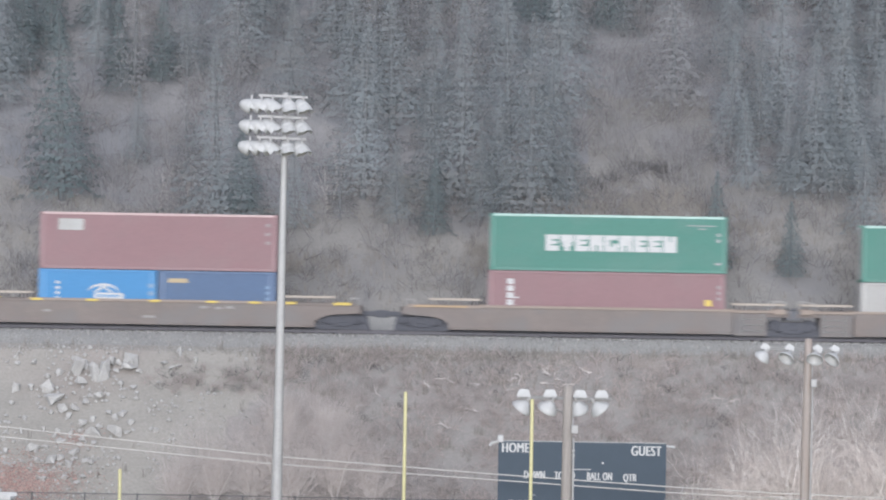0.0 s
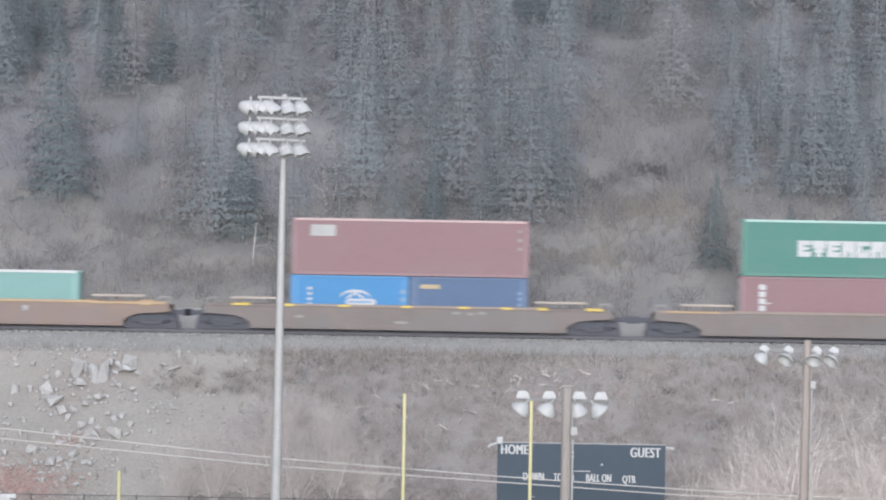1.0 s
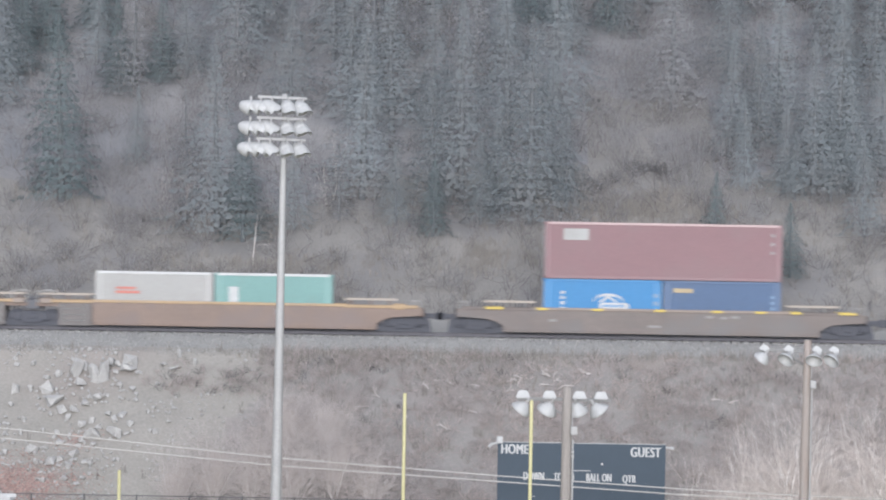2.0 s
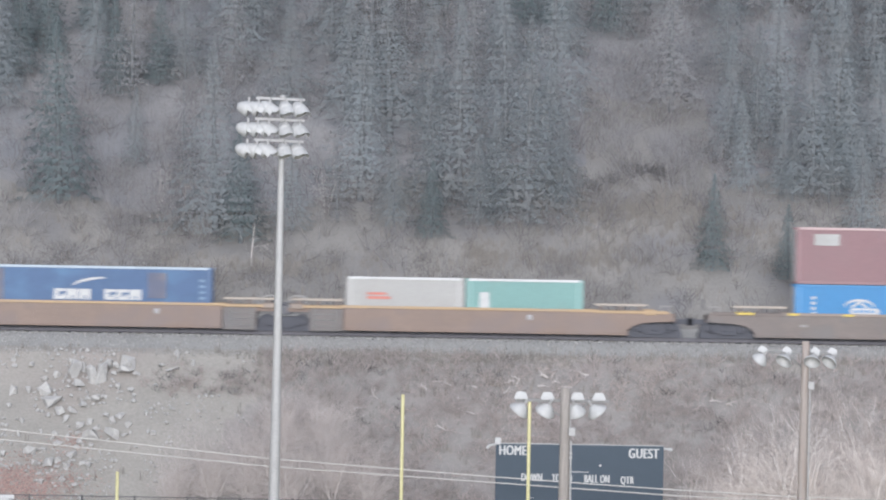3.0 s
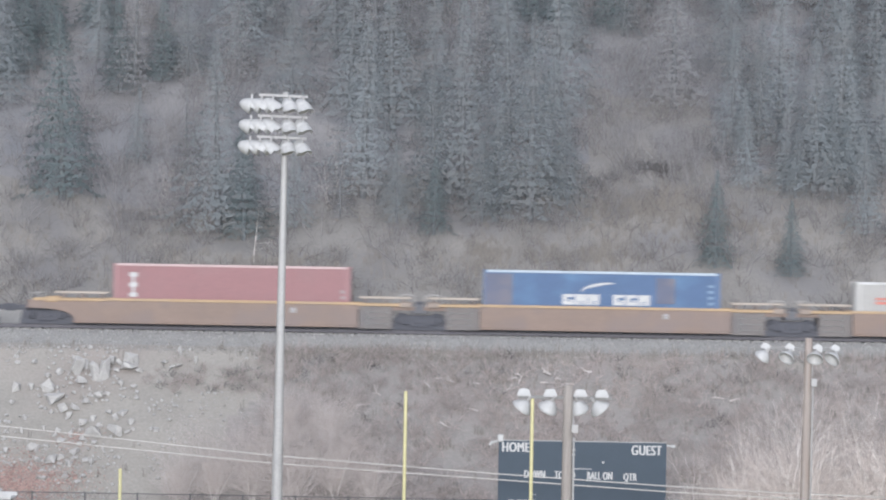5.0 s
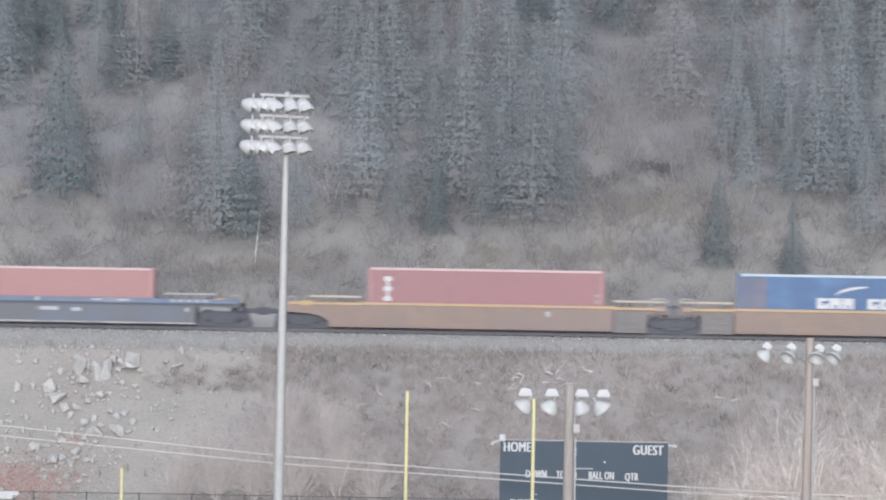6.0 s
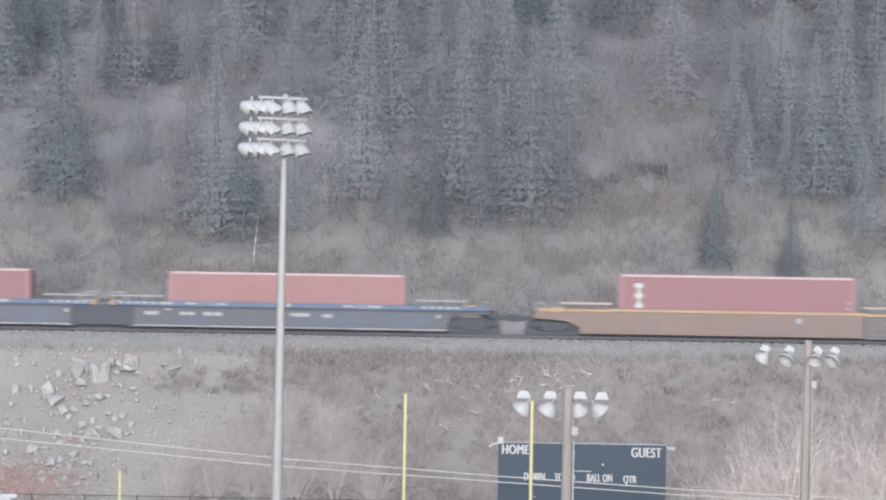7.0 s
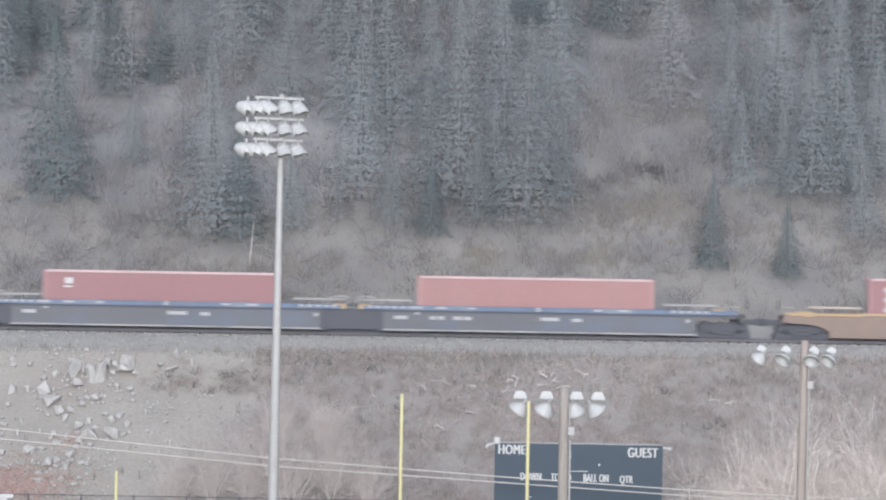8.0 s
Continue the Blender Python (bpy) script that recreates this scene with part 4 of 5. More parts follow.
def scoreboard():
    y = 225.0
    sb = empty("scoreboard", pose(2.58, y, 1.14), "navy blue football scoreboard with white lettering", "scoreboard")
    W, z0, z1 = 7.46, 2.35, 6.42
    part("panel", boxes((0, W, 0, 0.22, z0, z1), bevel=0.01), M_NAVY, sb)
    part("edge_trim", boxes((-0.02, W + 0.02, -0.01, 0.23, z1, z1 + 0.035)), M_GALV, sb)
    for px in (0.9, 3.73, 6.56):
        part("steel_post", boxes((px - 0.12, px + 0.12, 0.23, 0.45, 0.06, z1 - 0.1)), M_GALV, sb)
    yy = -0.008

    def text(t, x, z, w, h):
        lettering(t, h, w, M_WHITE, sb, pose(x, yy, z), bold=0.055 * h)
    text("HOME", 0.15, 5.93, 1.23, 0.42)
    text("GUEST", 5.90, 5.88, 1.36, 0.43)
    text("DOWN", 1.15, 4.78, 0.94, 0.34)
    text("TO GO", 2.50, 4.77, 0.92, 0.34)
    text("BALL ON", 3.95, 4.76, 1.13, 0.34)
    text("QTR", 5.56, 4.73, 0.61, 0.33)
    part("rule_line", boxes((3.0, 4.14, -0.012, 0.0, 5.20, 5.235)), M_WHITE, sb)
    part("indicator", revolve(bmesh.new(), [(0, 0), (0.05, 0.0), (0.05, 0.01)], 12, pose(4.65, -0.012, 5.52, 90, 0, 0)), M_WHITE, sb)
    for bx in ((3.27, 3.40),):
        for bz in (5.80, 6.00):
            part("painted_mark", boxes((bx[0], bx[1], -0.012, 0, bz, bz + 0.1)), M_WHITE, sb)
    for bx in (0.46, 0.82, 1.12, 1.42):
        part("painted_mark", boxes((bx, bx + 0.26, -0.012, 0, 3.42, 3.80), bevel=0.004), M_WHITE, sb)
    part("painted_mark", boxes((1.54, 1.68, -0.012, 0, 4.03, 4.06)), M_WHITE, sb)
    # camera box and bracket lamps on the corners
    part("corner_box", boxes((-0.05, 0.22, -0.1, 0.2, z1 - 0.05, z1 + 0.27), bevel=0.03), M_LAMPW, sb, "white box on the corner")
    part("horn", tubes(((-0.4, 0.05, z1 - 0.22), (-0.28, 0.05, z1 - 0.08), 0.07), ((-0.3, 0.05, z1 - 0.09), (0.0, 0.05, z1 - 0.03), 0.06), seg=10), M_LAMPW, sb, "white bracket lamp")
    part("horn", tubes(((W, 0.05, z1 - 0.1), (W + 0.22, 0.05, z1 - 0.14), 0.05), ((W + 0.2, 0.05, z1 - 0.12), (W + 0.38, 0.05, z1 - 0.15), 0.075), seg=10), M_LAMPW, sb, "white bracket lamp")


def wires():
    for pts in (((-30, 8.72), (-19.03, 7.9), (-7.37, 6.84), (2.42, 6.21), (10.3, 5.78), (15.3, 5.58), (30, 5.2)),
                ((-30, 8.22), (-19.03, 7.46), (-7.37, 6.50), (2.42, 5.96), (10.3, 5.53), (15.3, 5.35), (30, 5.0))):
        cu = bpy.data.curves.new("power_line", "CURVE")
        cu.dimensions, cu.bevel_depth, cu.bevel_resolution = "3D", 0.028, 1
        sp = cu.splines.new("POLY")
        sp.points.add(len(pts) - 1)
        for p, (x, z) in zip(sp.points, pts):
            p.co = (x, 222, z, 1)
        cu.materials.append(M_WIRE)
        tmp = new("power_line", cu)
        bpy.context.view_layer.update()
        me = bpy.data.meshes.new_from_object(tmp)
        bpy.data.objects.remove(tmp)
        me.name = "power_line"
        ob = tagged(new("power_line", me), "thin pale sagging power line across the field", "power line", "power lines")
    for x, z in ((-30, 9.3), (30, 5.8)):
        p = empty("utility_pole", pose(x, 222.0, 1.2), "weathered wooden utility pole holding the power lines", "utility pole", "utility poles")
        part("pole", revolve(bmesh.new(), [(0.16, 0), (0.12, z - 1.2), (0, z - 1.19)], 12), M_WOOD, p)


def fence():
    y, top = 240.4, 4.15
    x0, step, n = -29.35, 2.50, 26
    fe = empty("chain_link_fence", pose(0, y, 0), "dark vinyl chain-link fence at the foot of the bank", "fence")
    g = 1.2
    post = None
    for i in range(n):
        x = x0 + i * step
        if post is None:
            post = part("post", tubes(((0, 0, g), (0, 0, top + 0.06), 0.035)), M_FENCE, fe)
            post.matrix_basis = pose(x, 0, 0)
        else:
            shared("post", post, fe, pose(x, 0, 0))
    xe = x0 + (n - 1) * step
    part("top_rail", tubes(((x0, 0, top), (xe, 0, top), 0.022)), M_FENCE, fe)
    part("bottom_rail", tubes(((x0, 0, g + 0.1), (xe, 0, g + 0.1), 0.02)), M_FENCE, fe)
    verts, faces = [], []
    h = top - g - 0.1
    x = x0
    while x < xe - h:
        for s in (1, -1):
            a, b = (x, g + 0.1), (x + h, top)
            if s < 0:
                a, b = (x + h, g + 0.1), (x, top)
            k = len(verts)
            verts += [(a[0] - 0.004, 0.0, a[1]), (a[0] + 0.004, 0.0, a[1]), (b[0] + 0.004, 0.0, b[1]), (b[0] - 0.004, 0.0, b[1]), (a[0], 0.006, a[1]), (b[0], 0.006, b[1])]
            faces += [(k, k + 1, k + 2, k + 3), (k + 1, k + 4, k + 5, k + 2), (k + 4, k, k + 3, k + 5)]
        x += 0.16
    ob = new("mesh_fabric", mesh_from("mesh_fabric", verts, faces, M_FENCE))
    ob.parent = fe
    tagged(ob, kind="stuff")


def shed():
    s = empty("equipment_shed", pose(-21.42, 228, 1.2), "small grey shed with a white metal roof edge", "shed")
    part("wall", boxes((-2.0, 2.0, 0, 2.6, 0, 3.2)), M_GRATE, s)
    part("roof", boxes((-2.2, 2.14, -0.3, 2.9, 3.2, 3.25), (-2.2, 2.14, -0.33, -0.29, 3.22, 3.42), (-2.2, 2.14, 2.88, 2.92, 3.22, 3.42), bevel=0.01), M_WHITE, s, "white metal roof")
    part("door", boxes((-0.5, 0.5, -0.03, 0.0, 0, 2.05), bevel=0.01), M_SLATE, s)


metal_mast()
wood_light_pole(4.13, 165, 11.64, 0.15, M_WOOD, ((-1.5, 68, 40), (-0.64, 42, 38), (0.34, -20, 36), (1.04, -64, 42)), "weathered wooden pole carrying four white floodlights", (-1.62, 1.42, 10.04))
wood_light_pole(13.43, 187, 12.95, 0.14, M_WOODR, ((-1.72, 62, 40), (-0.82, -40, -46), (0.22, -14, -42), (0.86, -46, -48)), "reddish wooden pole carrying four white floodlights", (-1.7, 1.15, 11.36), 0.45)
goal_post()
foul_pole()
scoreboard()
wires()
fence()
shed()


# ---- vegetation ----
rng = np.random.default_rng(5)


def fluffy(me, normals):
    """Shade fine foliage as one soft mass: each face is wound, and each vertex lit, along the mass's own outward direction."""
    me.polygons.foreach_set("use_smooth", [True] * len(me.polygons))
    me.update()
    me.normals_split_custom_set_from_vertices(normals)


def wound(v, f, normals):
    """The faces f, each turned so that it looks along the outward direction at its first corner."""
    n = np.cross(v[f[:, 1]] - v[f[:, 0]], v[f[:, 2]] - v[f[:, 0]])
    back = (n * normals[f].mean(axis=1)).sum(axis=1) < 0
    f = f.copy()
    f[back] = f[back][:, ::-1]
    return f


def unit(n):
    return n / np.maximum(np.linalg.norm(n, axis=1, keepdims=True), 1e-6)


def join_instances(name, variants, places, material, soft=0.0):
    """One mesh out of many turned, scaled copies of small ones. places: (variant, x, y, z, yaw, sx, sz).
    soft: how far each copy is shaded as a round mass on the slope rather than twig by twig."""
    vs, fs, ns, off = [], [], [], 0
    for k, x, y, z, yaw, sx, sz in places:
        v, f = variants[k]
        c, s = math.cos(yaw), math.sin(yaw)
        w = np.empty_like(v)
        w[:, 0] = (v[:, 0] * c - v[:, 1] * s) * sx + x
        w[:, 1] = (v[:, 0] * s + v[:, 1] * c) * sx + y
        w[:, 2] = v[:, 2] * sz + z
        if soft:
            n = unit((w - np.array((x, y, z + 0.35 * sz))) / sz * 0.8 + np.array((0, -0.75, 0.5)))
            f = wound(w, f, n)
            ns.append(n)
        vs.append(w)
        fs.append(f + off)
        off += len(v)
    v, f = np.concatenate(vs), np.concatenate(fs)
    me = bpy.data.meshes.new(name)
    me.vertices.add(len(v))
    me.vertices.foreach_set("co", v.astype(np.float32).ravel())
    k = f.shape[1]
    me.loops.add(f.size)
    me.loops.foreach_set("vertex_index", f.astype(np.int32).ravel())
    me.polygons.add(len(f))
    me.polygons.foreach_set("loop_start", np.arange(0, f.size, k, dtype=np.int32))
    me.update(calc_edges=True)
    me.validate()
    me.materials.append(material)
    if soft:
        fluffy(me, np.concatenate(ns))
    return new(name, me)


def twig_arrays(segs, sides=3):
    """Tapered prisms along segments (p0, p1, r0, r1); two sides make a leaf-thin twig for distant brush."""
    p0, p1 = np.array([q[0] for q in segs]), np.array([q[1] for q in segs])
    r0, r1 = np.array([q[2] for q in segs]), np.array([q[3] for q in segs])
    d = unit(p1 - p0)
    a = unit(np.cross(d, rng.normal(0, 1, d.shape)))
    b = np.cross(d, a)
    rings = []
    for p, r in ((p0, r0), (p1, r1)):
        for q in range(sides):
            an = q * math.tau / sides
            rings.append(p + r[:, None] * (a * math.cos(an) + b * math.sin(an)))
    v = np.stack(rings, 1).reshape(-1, 3)
    k = np.arange(len(segs))[:, None] * sides * 2
    f = np.stack([k + np.array((q, (q + 1) % sides, sides + (q + 1) % sides, sides + q)) for q in range(sides if sides > 2 else 1)], 1)
    return v, f.reshape(-1, 4)


def grow(p, d, length, r, depth, segs, kids, droop=0.0, wander=0.25):
    n = 3 if depth > 0 else 2
    for i in range(n):
        d = d + rng.normal(0, wander, 3) * 0.5
        d[2] -= droop
        d = d / np.linalg.norm(d)
        q = p + d * length / n
        r1 = r * (0.8 if i < n - 1 else 0.55)
        segs.append((p, q, r, r1, depth))
        if depth > 0:
            for _ in range(kids):
                e = d + rng.normal(0, 0.7, 3)
                e[2] += 0.15
                e = e / np.linalg.norm(e)
                grow(q - d * length / n * rng.random() * 0.6, e, length * rng.uniform(0.4, 0.65), r1 * 0.65, depth - 1, segs, kids, droop, wander)
        p, r = q, r1


def bush_variant(h, stems, depth, kids, r, spread=0.5, wander=0.25):
    segs = []
    for _ in range(stems):
        a = rng.random() * math.tau
        t = rng.random() * spread
        d = np.array((math.cos(a) * t, math.sin(a) * t, 1.0))
        d = d / np.linalg.norm(d)
        grow(np.array((math.cos(a) * 0.15 * rng.random(), math.sin(a) * 0.15 * rng.random(), -0.05)), d / np.linalg.norm(d), h * rng.uniform(0.6, 1.0), r, depth, segs, kids, 0.0, wander)
    return segs


def spruce_crown(h, rad, seed, droop, ragged, gap=0.0):
    """Tiers of drooping boughs: needle sprays (one triangle each) laid like shingles over every tier, and finer ones past the bough tips."""
    g = np.random.default_rng(seed)
    tris = []

    def ray(an, z):
        return np.column_stack((np.cos(an), np.sin(an), np.full(len(an), z)))
    z = h * 0.03
    la = g.random() * math.tau
    while z < h * 0.97:
        t = z / h
        step = g.uniform(0.38, 0.66) * (0.5 + 0.6 * (1 - t))
        n = int(5 + 5 * (1 - t))
        turn = g.random() * math.tau
        reach = rad * (1 - t) ** 1.02 * g.uniform(0.86, 1.1) * (1 + 0.1 * math.sin(z * 0.8 + la)) + 0.07
        bough = (1 + ragged * g.uniform(-0.55, 0.35, n)) * np.where(g.random(n) < gap, 0.45, 1.0)

        def radius(an):
            """Reach of the tier in a direction: full at its boughs, less between them."""
            q = ((an - turn) / math.tau * n) % n
            i = q.astype(int) % n
            w = q - np.floor(q)
            w = w * w * (3 - 2 * w)
            return reach * (bough[i] * (1 - w) + bough[(i + 1) % n] * w) * (0.93 + 0.07 * np.cos(math.tau * q))
        m = int(20 + 460 * reach * step * (1 - 0.4 * gap))   # shingled sprays
        an, u = g.random(m) * math.tau, g.uniform(-0.15, 1.0, m)
        r = radius(an) * (1 - 0.42 * u) * g.uniform(0.86, 1.0, m)
        c = ray(an, 0) * r[:, None]
        c[:, 2] = z + u * step * 1.15 - droop * 0.25 * r
        sz = g.uniform(0.05, 0.125, m) * (0.6 + 0.4 * (1 - t))
        e = np.column_stack((-np.sin(an), np.cos(an), g.normal(0, 0.25, m))) * (sz * g.uniform(0.5, 1.1, m))[:, None]
        out = ray(an, -1) * np.array((0.45, 0.45, 1)) * (sz * g.uniform(0.7, 1.2, m))[:, None]
        tris.append(np.stack((c - e, c + e, c + out + e * g.uniform(-0.8, 0.8, m)[:, None]), 1))
        m = int(10 + 110 * reach)   # fringe of the bough tips
        an = turn + (g.integers(n, size=m) + g.normal(0, 0.17, m)) * math.tau / n
        r = radius(an) * g.uniform(0.86, 1.12, m)
        c = ray(an, 0) * r[:, None]
        c[:, 2] = z - droop * 0.3 * r + g.uniform(-0.12, 0.1, m)
        sz = g.uniform(0.06, 0.13, m)
        oa = an + g.normal(0, 0.7, m)
        e = np.column_stack((-np.sin(oa), np.cos(oa), g.normal(0, 0.3, m))) * (sz * 0.3)[:, None]
        tip = np.column_stack((np.cos(oa), np.sin(oa), -g.uniform(0.3, 1.0, m))) * sz[:, None]
        tris.append(np.stack((c - e, c + e, c + tip), 1))
        z += step
    an = np.arange(5) * 1.26   # leader
    base = ray(an, 0) * 0.05 + np.array((0, 0, h * 0.93))
    back = ray(an, 0) * -0.05 + np.array((0, 0, h * 0.93))
    tip = np.column_stack((np.zeros(5), np.zeros(5), h * (0.96 + 0.01 * np.arange(5))))
    tris.append(np.stack((base, back, tip), 1))
    v = np.concatenate(tris).reshape(-1, 3)
    return v, np.arange(len(v)).reshape(-1, 3)


SPRUCES = []
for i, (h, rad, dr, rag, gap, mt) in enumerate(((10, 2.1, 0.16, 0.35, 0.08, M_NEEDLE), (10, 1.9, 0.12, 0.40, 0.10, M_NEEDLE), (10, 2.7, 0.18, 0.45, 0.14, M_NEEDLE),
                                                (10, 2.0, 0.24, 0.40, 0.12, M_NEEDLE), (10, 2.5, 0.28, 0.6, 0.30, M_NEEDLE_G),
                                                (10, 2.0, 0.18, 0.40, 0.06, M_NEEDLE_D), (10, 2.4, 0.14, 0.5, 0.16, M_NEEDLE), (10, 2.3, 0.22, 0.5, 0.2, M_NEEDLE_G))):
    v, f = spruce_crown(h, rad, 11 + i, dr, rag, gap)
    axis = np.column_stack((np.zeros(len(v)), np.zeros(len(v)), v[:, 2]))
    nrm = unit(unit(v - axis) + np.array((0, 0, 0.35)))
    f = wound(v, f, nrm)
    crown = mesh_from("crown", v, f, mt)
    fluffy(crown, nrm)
    bm = revolve(bmesh.new(), [(0.17, -0.4), (0.14, 0.3), (0.11, 3), (0.07, 6.5), (0.02, 9.8), (0, 9.85)], 8)
    tm = bpy.data.meshes.new("trunk")
    bm.to_mesh(tm)
    bm.free()
    tm.materials.append(M_BARK)
    SPRUCES.append((crown, tm))


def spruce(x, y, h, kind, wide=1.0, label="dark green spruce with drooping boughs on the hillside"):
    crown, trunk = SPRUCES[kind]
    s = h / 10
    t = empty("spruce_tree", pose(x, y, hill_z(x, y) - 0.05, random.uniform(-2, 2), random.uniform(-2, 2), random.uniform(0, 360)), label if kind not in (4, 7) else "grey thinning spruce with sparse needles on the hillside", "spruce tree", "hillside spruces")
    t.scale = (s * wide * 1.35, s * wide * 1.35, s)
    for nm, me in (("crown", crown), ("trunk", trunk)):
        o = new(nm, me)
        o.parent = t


# (x, y, height, shape, width) of the trees that stand out
STAND_A = [
    (-21.09, 278.97, 10.52, 5, 0.98), (-25.21, 290.68, 6.33, 1, 1.1), (-17.28, 283.1, 4.58, 1, 1), (-17.89, 289.47, 8.08, 4, 1.0), (-12.35, 276.87, 10.66, 2, 1.0), (-8.83, 286.66, 7.2, 6, 1.1),
    (-4.54, 279.35, 10.29, 0, 1.0), (-10.94, 276.39, 6.63, 5, 1.1), (0.91, 280.42, 11.11, 6, 1.0), (-0.65, 279.84, 7.49, 1, 1.2), (4.65, 277.89, 11.63, 2, 0.95), (6.08, 280.84, 8.15, 3, 0.9),
    (12.92, 288.16, 9.65, 4, 1.15), (16.74, 280.89, 5.64, 1, 1.0), (19.36, 280.06, 3.97, 3, 1.1), (18.99, 287.5, 9.14, 0, 1.0), (21.86, 282.38, 11.66, 2, 0.85), (20.49, 280.73, 9.09, 0, 1.0),
]
STAND_B = [
    (21.42, 280.49, 5.63, 2, 0.9), (14.61, 272.95, 5.3, 5, 1.0), (18.73, 273.3, 4.15, 5, 1.1), (23.05, 277.13, 6.03, 1, 1.2), (-2.63, 277.68, 4.65, 2, 1.1), (-5.72, 277.33, 4.33, 7, 1.1),
    (-0.6, 276.54, 4.26, 5, 1.2), (-14.35, 281.84, 5.66, 4, 0.8), (-8.18, 276.99, 5.1, 6, 1.0), (2.95, 279.15, 6.23, 6, 0.9), (6.69, 279.26, 5.61, 2, 0.9), (2.01, 277.81, 5.12, 2, 1.0),
    (-20.21, 292.27, 5.54, 2, 0.9), (-24.06, 295.08, 5.6, 2, 1), (-14.9, 290.71, 6.49, 2, 1), (-11.95, 290.23, 7.45, 7, 1), (-6.49, 291.54, 8.13, 2, 1), (-2.25, 291.1, 7.47, 7, 1),
]
STAND_C = [
    (2.95, 292.41, 7.51, 2, 1), (7.22, 294.29, 5.91, 0, 1), (10.22, 296.15, 6.28, 1, 1), (16.32, 292.25, 7.83, 2, 1), (17.61, 285.52, 7.33, 6, 1), (24.49, 290.21, 8.42, 0, 1),
    (24.42, 283.0, 7.58, 2, 1), (15.96, 284.37, 7.3, 3, 1), (22.73, 281.33, 6.59, 6, 1), (18.77, 280.68, 5.32, 1, 1),
]
STAND_D = [
    (-24.4, 291.2, 6.6, 5, 1.1), (-22.9, 293.2, 6.4, 5, 1.0), (-18.7, 289.8, 6.0, 5, 1.0), (-16.4, 290.2, 5.4, 5, 1.1), (4.7, 297.0, 6.2, 5, 1.2), (6.6, 297.6, 6.0, 5, 1.1), (9.4, 296.6, 5.6, 5, 1.1), (-20.4, 295.5, 6.5, 5, 1.1),
]
STAND = STAND_A + STAND_B + STAND_C + STAND_D


def make_forest():
    taken = []
    for x, y, h, k, w in STAND:
        spruce(x, y, h, k, w)
        taken.append((x, y))
    n = 0
    while n < 42:   # the closed stand higher up the slope
        x, y = random.uniform(-34, 34), random.uniform(285, 305)
        if (8 < x < 14.5 and y < 297) or (-25 < x < -21 and y < 290) or (-19 < x < -14 and y < 291):
            continue
        if any((x - a) ** 2 + (y - b) ** 2 < 4.5 for a, b in taken):
            continue
        taken.append((x, y))
        spruce(x, y, random.uniform(7.5, 13), random.choice((0, 1, 2, 3, 6, 7, 4, 6)), random.uniform(0.9, 1.25))
        n += 1


make_forest()


# (x, y, spread along the bank, bushes)
DARK_BRUSH = [
    (-12.96, 251.33, 0.5, 26), (-12.21, 251.51, 0.39, 14), (-10.11, 251.56, 0.61, 34), (-9.5, 250.69, 0.44, 22), (-7.05, 252.36, 0.72, 26), (-8.8, 246.63, 0.39, 20),
    (-5.93, 247.24, 0.72, 24), (-4.34, 248.26, 0.72, 26), (-2.48, 249.68, 0.67, 22), (0.89, 252.56, 0.83, 22), (9.84, 252.18, 0.83, 26), (12.22, 251.63, 0.72, 22),
    (13.16, 249.27, 0.61, 22), (-3.38, 252.05, 0.61, 16), (3.37, 252.22, 0.56, 16), (14.64, 252.5, 0.67, 18), (17.49, 252.97, 0.67, 18),
]


